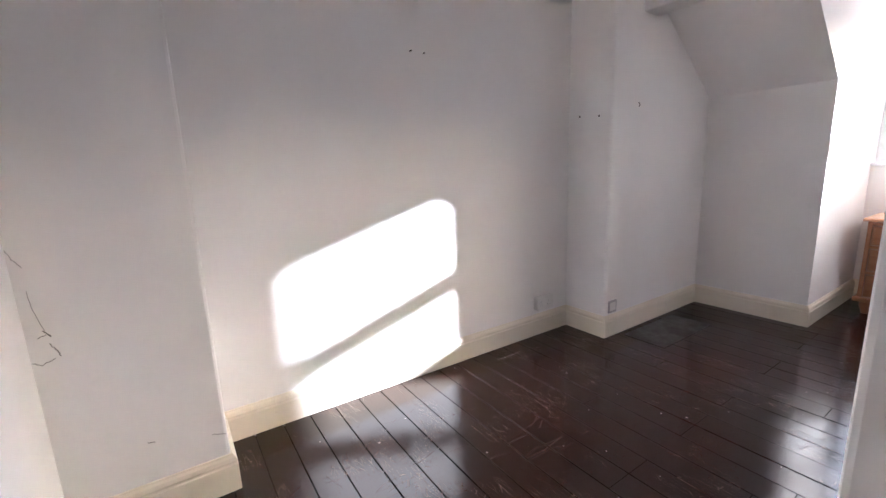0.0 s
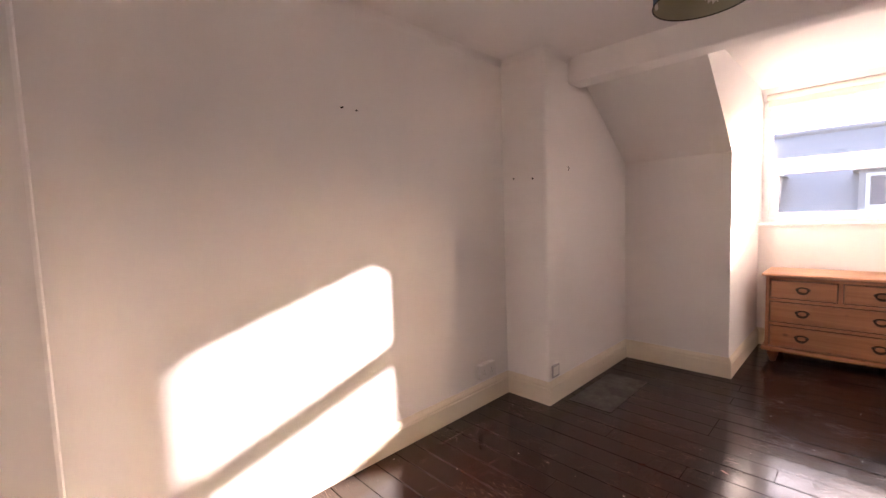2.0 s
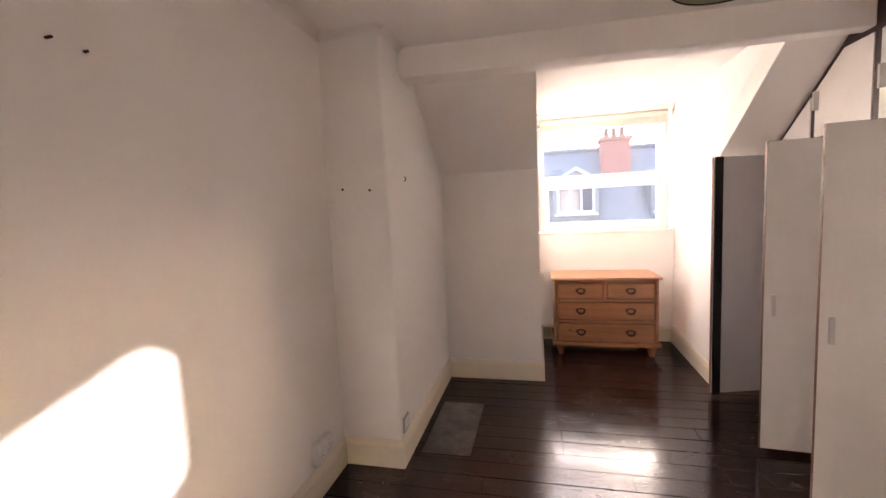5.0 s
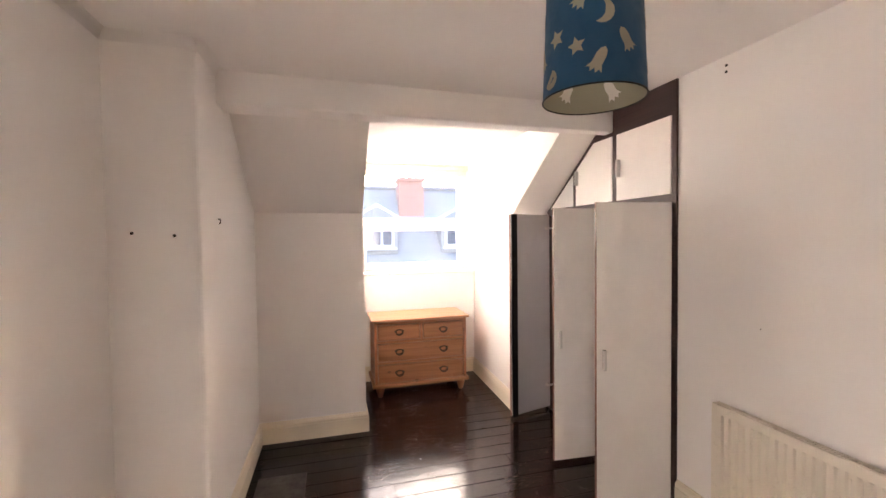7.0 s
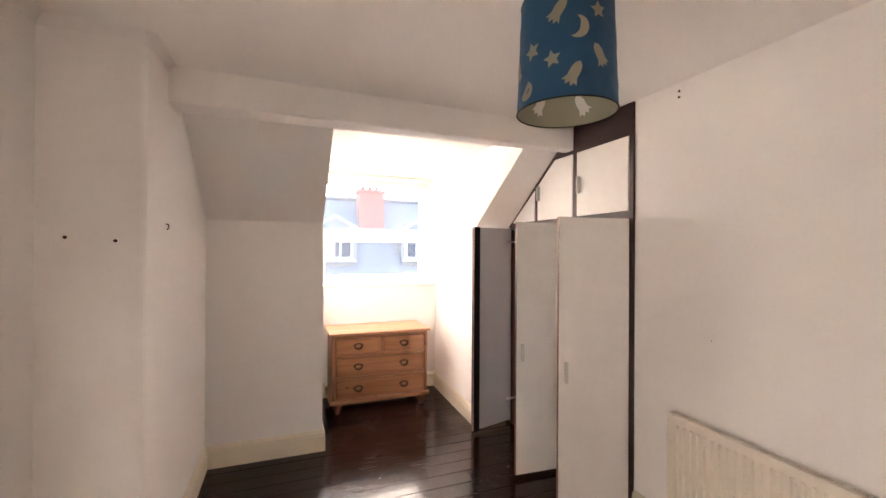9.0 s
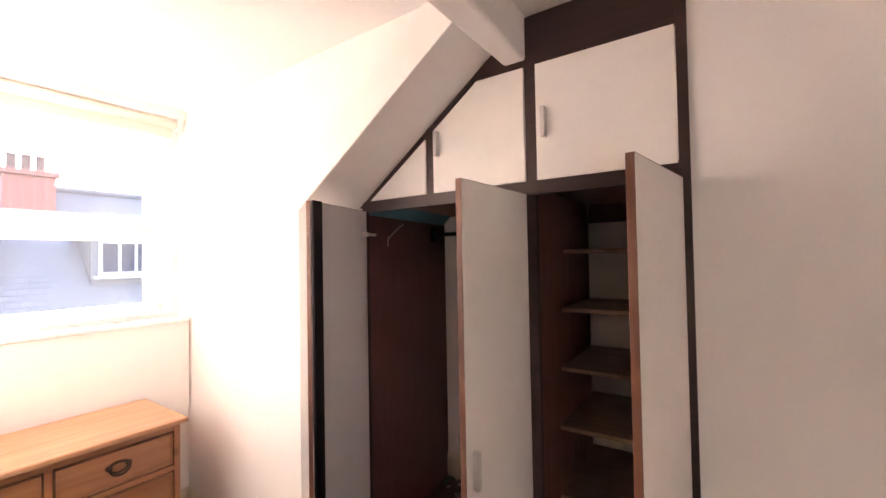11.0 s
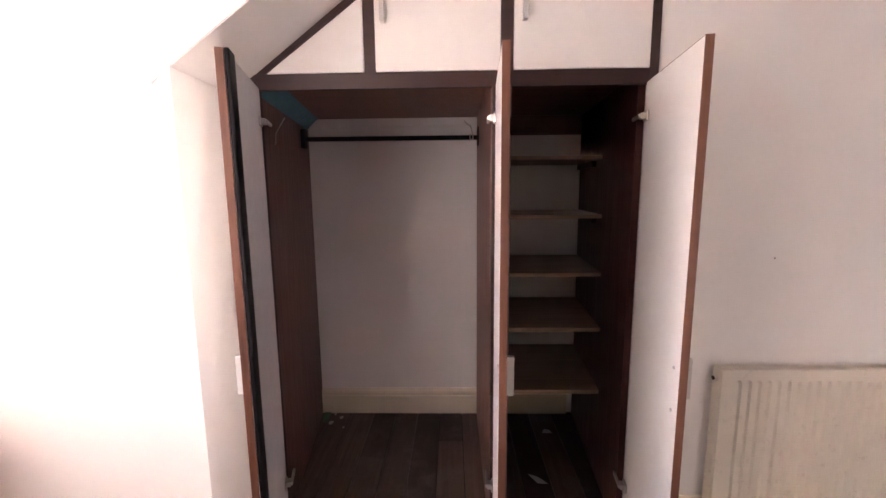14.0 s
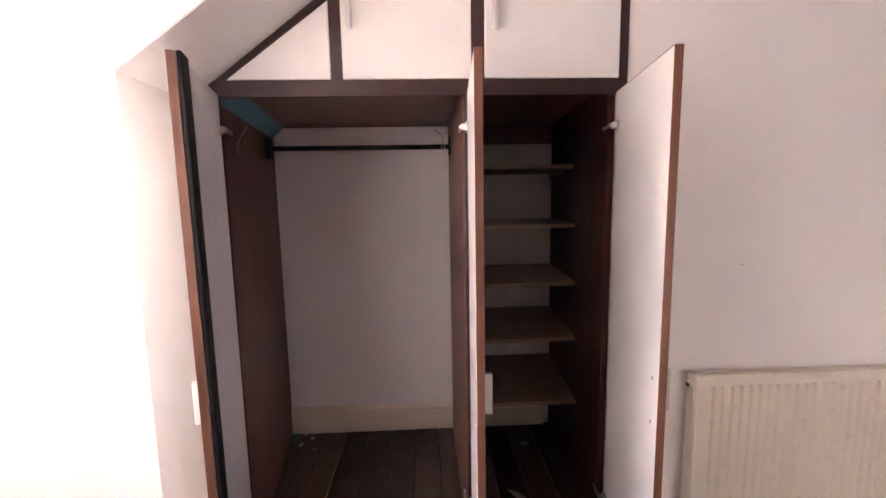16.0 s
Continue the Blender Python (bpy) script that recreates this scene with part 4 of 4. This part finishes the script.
def scrap(name, pts, label, m=M_PAPER):
    bm = bmesh.new()
    vs = [bm.verts.new(p) for p in pts]
    bm.faces.new(vs)
    ret = bmesh.ops.extrude_face_region(bm, geom=bm.faces[:])
    bmesh.ops.translate(bm, vec=(0, 0, 0.002), verts=[v for v in ret["geom"] if isinstance(v, bmesh.types.BMVert)])
    return tagged(link(name, bm, m), label, "debris")


scrap("paper_scrap", [(1.145, 2.365, 0.003), (1.08, 2.330, 0.003), (1.075, 2.280, 0.003), (1.10, 2.300, 0.004), (1.12, 2.32, 0.006)], "torn white paper scrap on the wardrobe floor")
scrap("paper_scrap", [(1.50, 2.22, 0.003), (1.50, 2.16, 0.003), (1.53, 2.17, 0.003), (1.54, 2.20, 0.003)], "small pinkish paper scrap on the wardrobe floor", M_PAPER)
M_GREEN = satin("green_tape", (0.07, 0.16, 0.08), 0.6)
scrap("masking_tape", [(1.765, 3.585, 0.003), (1.76, 3.53, 0.003), (1.60, 3.535, 0.003), (1.62, 3.560, 0.003)], "torn green tape in the wardrobe corner", M_GREEN)
for px, py, r in ((1.66, 3.45, 0.018), (1.60, 3.50, 0.022), (1.55, 3.41, 0.010), (1.70, 3.50, 0.012)):
    scrap("plaster_crumb", [(px + r * math.cos(a), py + 0.7 * r * math.sin(a), 0.003) for a in (0.2, 1.5, 2.6, 3.7, 5.2)], "crumb of grey plaster on the wardrobe floor")

# ---- outside ----
M_SLATE = mat("slate", (0.10, 0.11, 0.13), 0.55)
n = Nodes(M_SLATE)
bt = n.add("ShaderNodeTexBrick", Vector=n.coords((1, 1, 1)), Scale=1.0)
for k, v in (("Color1", (0.155, 0.155, 0.155, 1)), ("Color2", (0.19, 0.188, 0.185, 1)), ("Mortar", (0.10, 0.10, 0.10, 1)), ("Mortar Size", 0.014), ("Brick Width", 0.24), ("Row Height", 0.13)):
    bt.inputs[k].default_value = v
n.color(n.mix(n.span(n.noise(n.coords(), 1.5, 4), 0.4, 0.7, 0, 0.5), bt.outputs["Color"], (0.21, 0.205, 0.195)))
n.bump(bt.outputs["Fac"], 0.5, 0.02)
M_BRICK = mat("red_brick", (0.36, 0.12, 0.08), 0.85)
n = Nodes(M_BRICK)
bt = n.add("ShaderNodeTexBrick", Vector=n.coords((1, 1, 1)), Scale=1.0)
for k, v in (("Color1", (0.36, 0.15, 0.11, 1)), ("Color2", (0.29, 0.12, 0.09, 1)), ("Mortar", (0.3, 0.24, 0.2, 1)), ("Mortar Size", 0.01), ("Brick Width", 0.23), ("Row Height", 0.075)):
    bt.inputs[k].default_value = v
n.color(bt.outputs["Color"])
M_OUTW = satin("white_joinery", (0.45, 0.45, 0.46), 0.5)
M_FAR_GLASS = mat("far_glass", (0.05, 0.06, 0.08), 0.08)
M_POT = satin("clay_pot", (0.16, 0.10, 0.08), 0.8)
M_GROUND = satin("street", (0.07, 0.07, 0.07), 0.9)

gm = bmesh.new()
box(gm, (-1500, -1500, -6.2), (1500, 1500, -6.0))
struct("ground", gm, M_GROUND, "grey street far below the window", "ground")
house = thing("terraced_house", "brick terraced house across the street with slate roof and dormers", "house", at=(2, 18, -6))


def hpart(name, bm, m, parent=None, label=""):
    ob = part(name, bm, m, parent or house, label)
    ob.data.transform(Matrix.Translation((-2, -18, 6)))
    return ob


EAVE, RIDGE = (14.6, -0.3), (18.4, 3.78)


def roof_z(y):
    return EAVE[1] + (RIDGE[1] - EAVE[1]) * (y - EAVE[0]) / (RIDGE[0] - EAVE[0])


def roof_side(rows):
    bm = bmesh.new()
    vs = [bm.verts.new(p) for p in rows]
    bm.faces.new(vs)
    ret = bmesh.ops.extrude_face_region(bm, geom=bm.faces[:])
    bmesh.ops.translate(bm, vec=(0, 0, -0.12), verts=[v for v in ret["geom"] if isinstance(v, bmesh.types.BMVert)])
    return bm


hpart("wall", cube((-14, 14.9, -6), (18, 22, -0.1)), M_BRICK)
hpart("roof", prism(bmesh.new(), [EAVE, RIDGE, (22.2, -0.3)], 0, -14, 18), M_SLATE, label="grey slate roof")
rb = bmesh.new()
tube(rb, [(-14, RIDGE[0], RIDGE[1] + 0.02), (18, RIDGE[0], RIDGE[1] + 0.02)], 0.11, 8)
hpart("ridge_tiles", rb, M_SLATE)


def dormer(x0, x1, z0, z1, y):
    d = hpart("dormer", cube((x0 - 0.14, y, z0 - 0.25), (x1 + 0.14, y + 2.6, z1 + 0.1)), M_SLATE, label="slate-hung dormer")
    xm = (x0 + x1) / 2
    hpart("dormer_roof", prism(bmesh.new(), [(x0 - 0.28, z1 + 0.1), (xm, z1 + 0.62), (x1 + 0.28, z1 + 0.1)], 1, y - 0.15, y + 2.4), M_SLATE, d)
    hpart("barge_board", prism(bmesh.new(), [(x0 - 0.30, z1 + 0.06), (xm, z1 + 0.60), (x1 + 0.30, z1 + 0.06), (x1 + 0.30, z1 + 0.15), (xm, z1 + 0.72), (x0 - 0.30, z1 + 0.15)], 1, y - 0.19, y - 0.152), M_OUTW, d)
    w = hpart("window", ring((x0, y - 0.06, z0), (x1, y - 0.003, z1), (0.08, 0.08, 0.10, 0.08), 0.0), M_OUTW, d, "white-framed window")
    k = (x1 - x0 - 0.16) / 3
    for i in range(3):
        hpart("far_pane", cube((x0 + 0.08 + i * k + 0.03, y - 0.03, z0 + 0.1), (x0 + 0.08 + (i + 1) * k - 0.03, y - 0.004, z1 - 0.08)), M_FAR_GLASS, d)
        if i:
            hpart("mullion", cube((x0 + 0.08 + i * k - 0.035, y - 0.055, z0 + 0.1), (x0 + 0.08 + i * k + 0.035, y - 0.005, z1 - 0.08)), M_OUTW, d)
    hpart("sill", cube((x0 - 0.1, y - 0.16, z0 - 0.08), (x1 + 0.1, y - 0.002, z0)), M_OUTW, d)


dormer(-0.16, 1.16, 1.22, 2.18, 15.75)
dormer(3.18, 4.50, 1.22, 2.18, 15.75)
dormer(-3.50, -2.18, 1.22, 2.18, 15.75)
st = hpart("chimney", cube((1.62, 17.2, 2.0), (2.66, 18.0, 3.95)), M_BRICK, label="red brick chimney stack")
hpart("chimney_cap", cube((1.54, 17.12, 3.95), (2.74, 18.08, 4.1), 0.02), M_BRICK, st)
for x in (1.85, 2.14, 2.43):
    hpart("chimney_pot", turned(bmesh.new(), [(0.12, 0), (0.10, 0.1), (0.10, 0.42), (0.125, 0.46)], (x, 17.6, 4.1), 10), M_POT, st)

# ---- floor ----
floor_ob = struct("floor", cube((XL - 0.1, YB - 0.1, -0.12), (XB + 0.1, 5.0, -0.022)), M_SUB, "dark stained wooden floorboards, worn and scratched", "floor")

W = 0.141
rng = random.Random(11)
board_meshes = {}


def board(x0, x1, y):
    """One floorboard, sharing its mesh with others of the same length."""
    length = round((x1 - x0) / 0.05) * 0.05
    if length not in board_meshes:
        bm = bmesh.new()
        box(bm, (0.0010, 0.0024, -0.022), (length - 0.0010, W - 0.0024, 0.0), 0.0008, 1)
        bmesh.ops.recalc_face_normals(bm, faces=bm.faces[:])
        me = bpy.data.meshes.new("plank")
        bm.to_mesh(me)
        bm.free()
        me.materials.append(M_BOARD)
        board_meshes[length] = me
    ob = new("plank", board_meshes[length])
    ob.parent = floor_ob
    ob.location = (x0, y, rng.uniform(-0.0016, 0.0))
    ob.rotation_euler = (rng.uniform(-0.005, 0.005), 0, 0)
    return ob


y = YB - 0.05
while y < YW + 0.02:
    x_end = 1.85 if y < YK + 0.1 else 0.65
    x = XL - 0.05 if y < YK + 0.1 else -1.0
    while x < x_end - 0.05:
        step = rng.choice((0.9, 1.35, 1.7, 2.2))
        nx = min(x + step, x_end)
        if x_end - nx < 0.4:
            nx = x_end
        nx = x + max(1, round((nx - x) / 0.05)) * 0.05
        board(x, nx, y)
        x = nx
    y += W
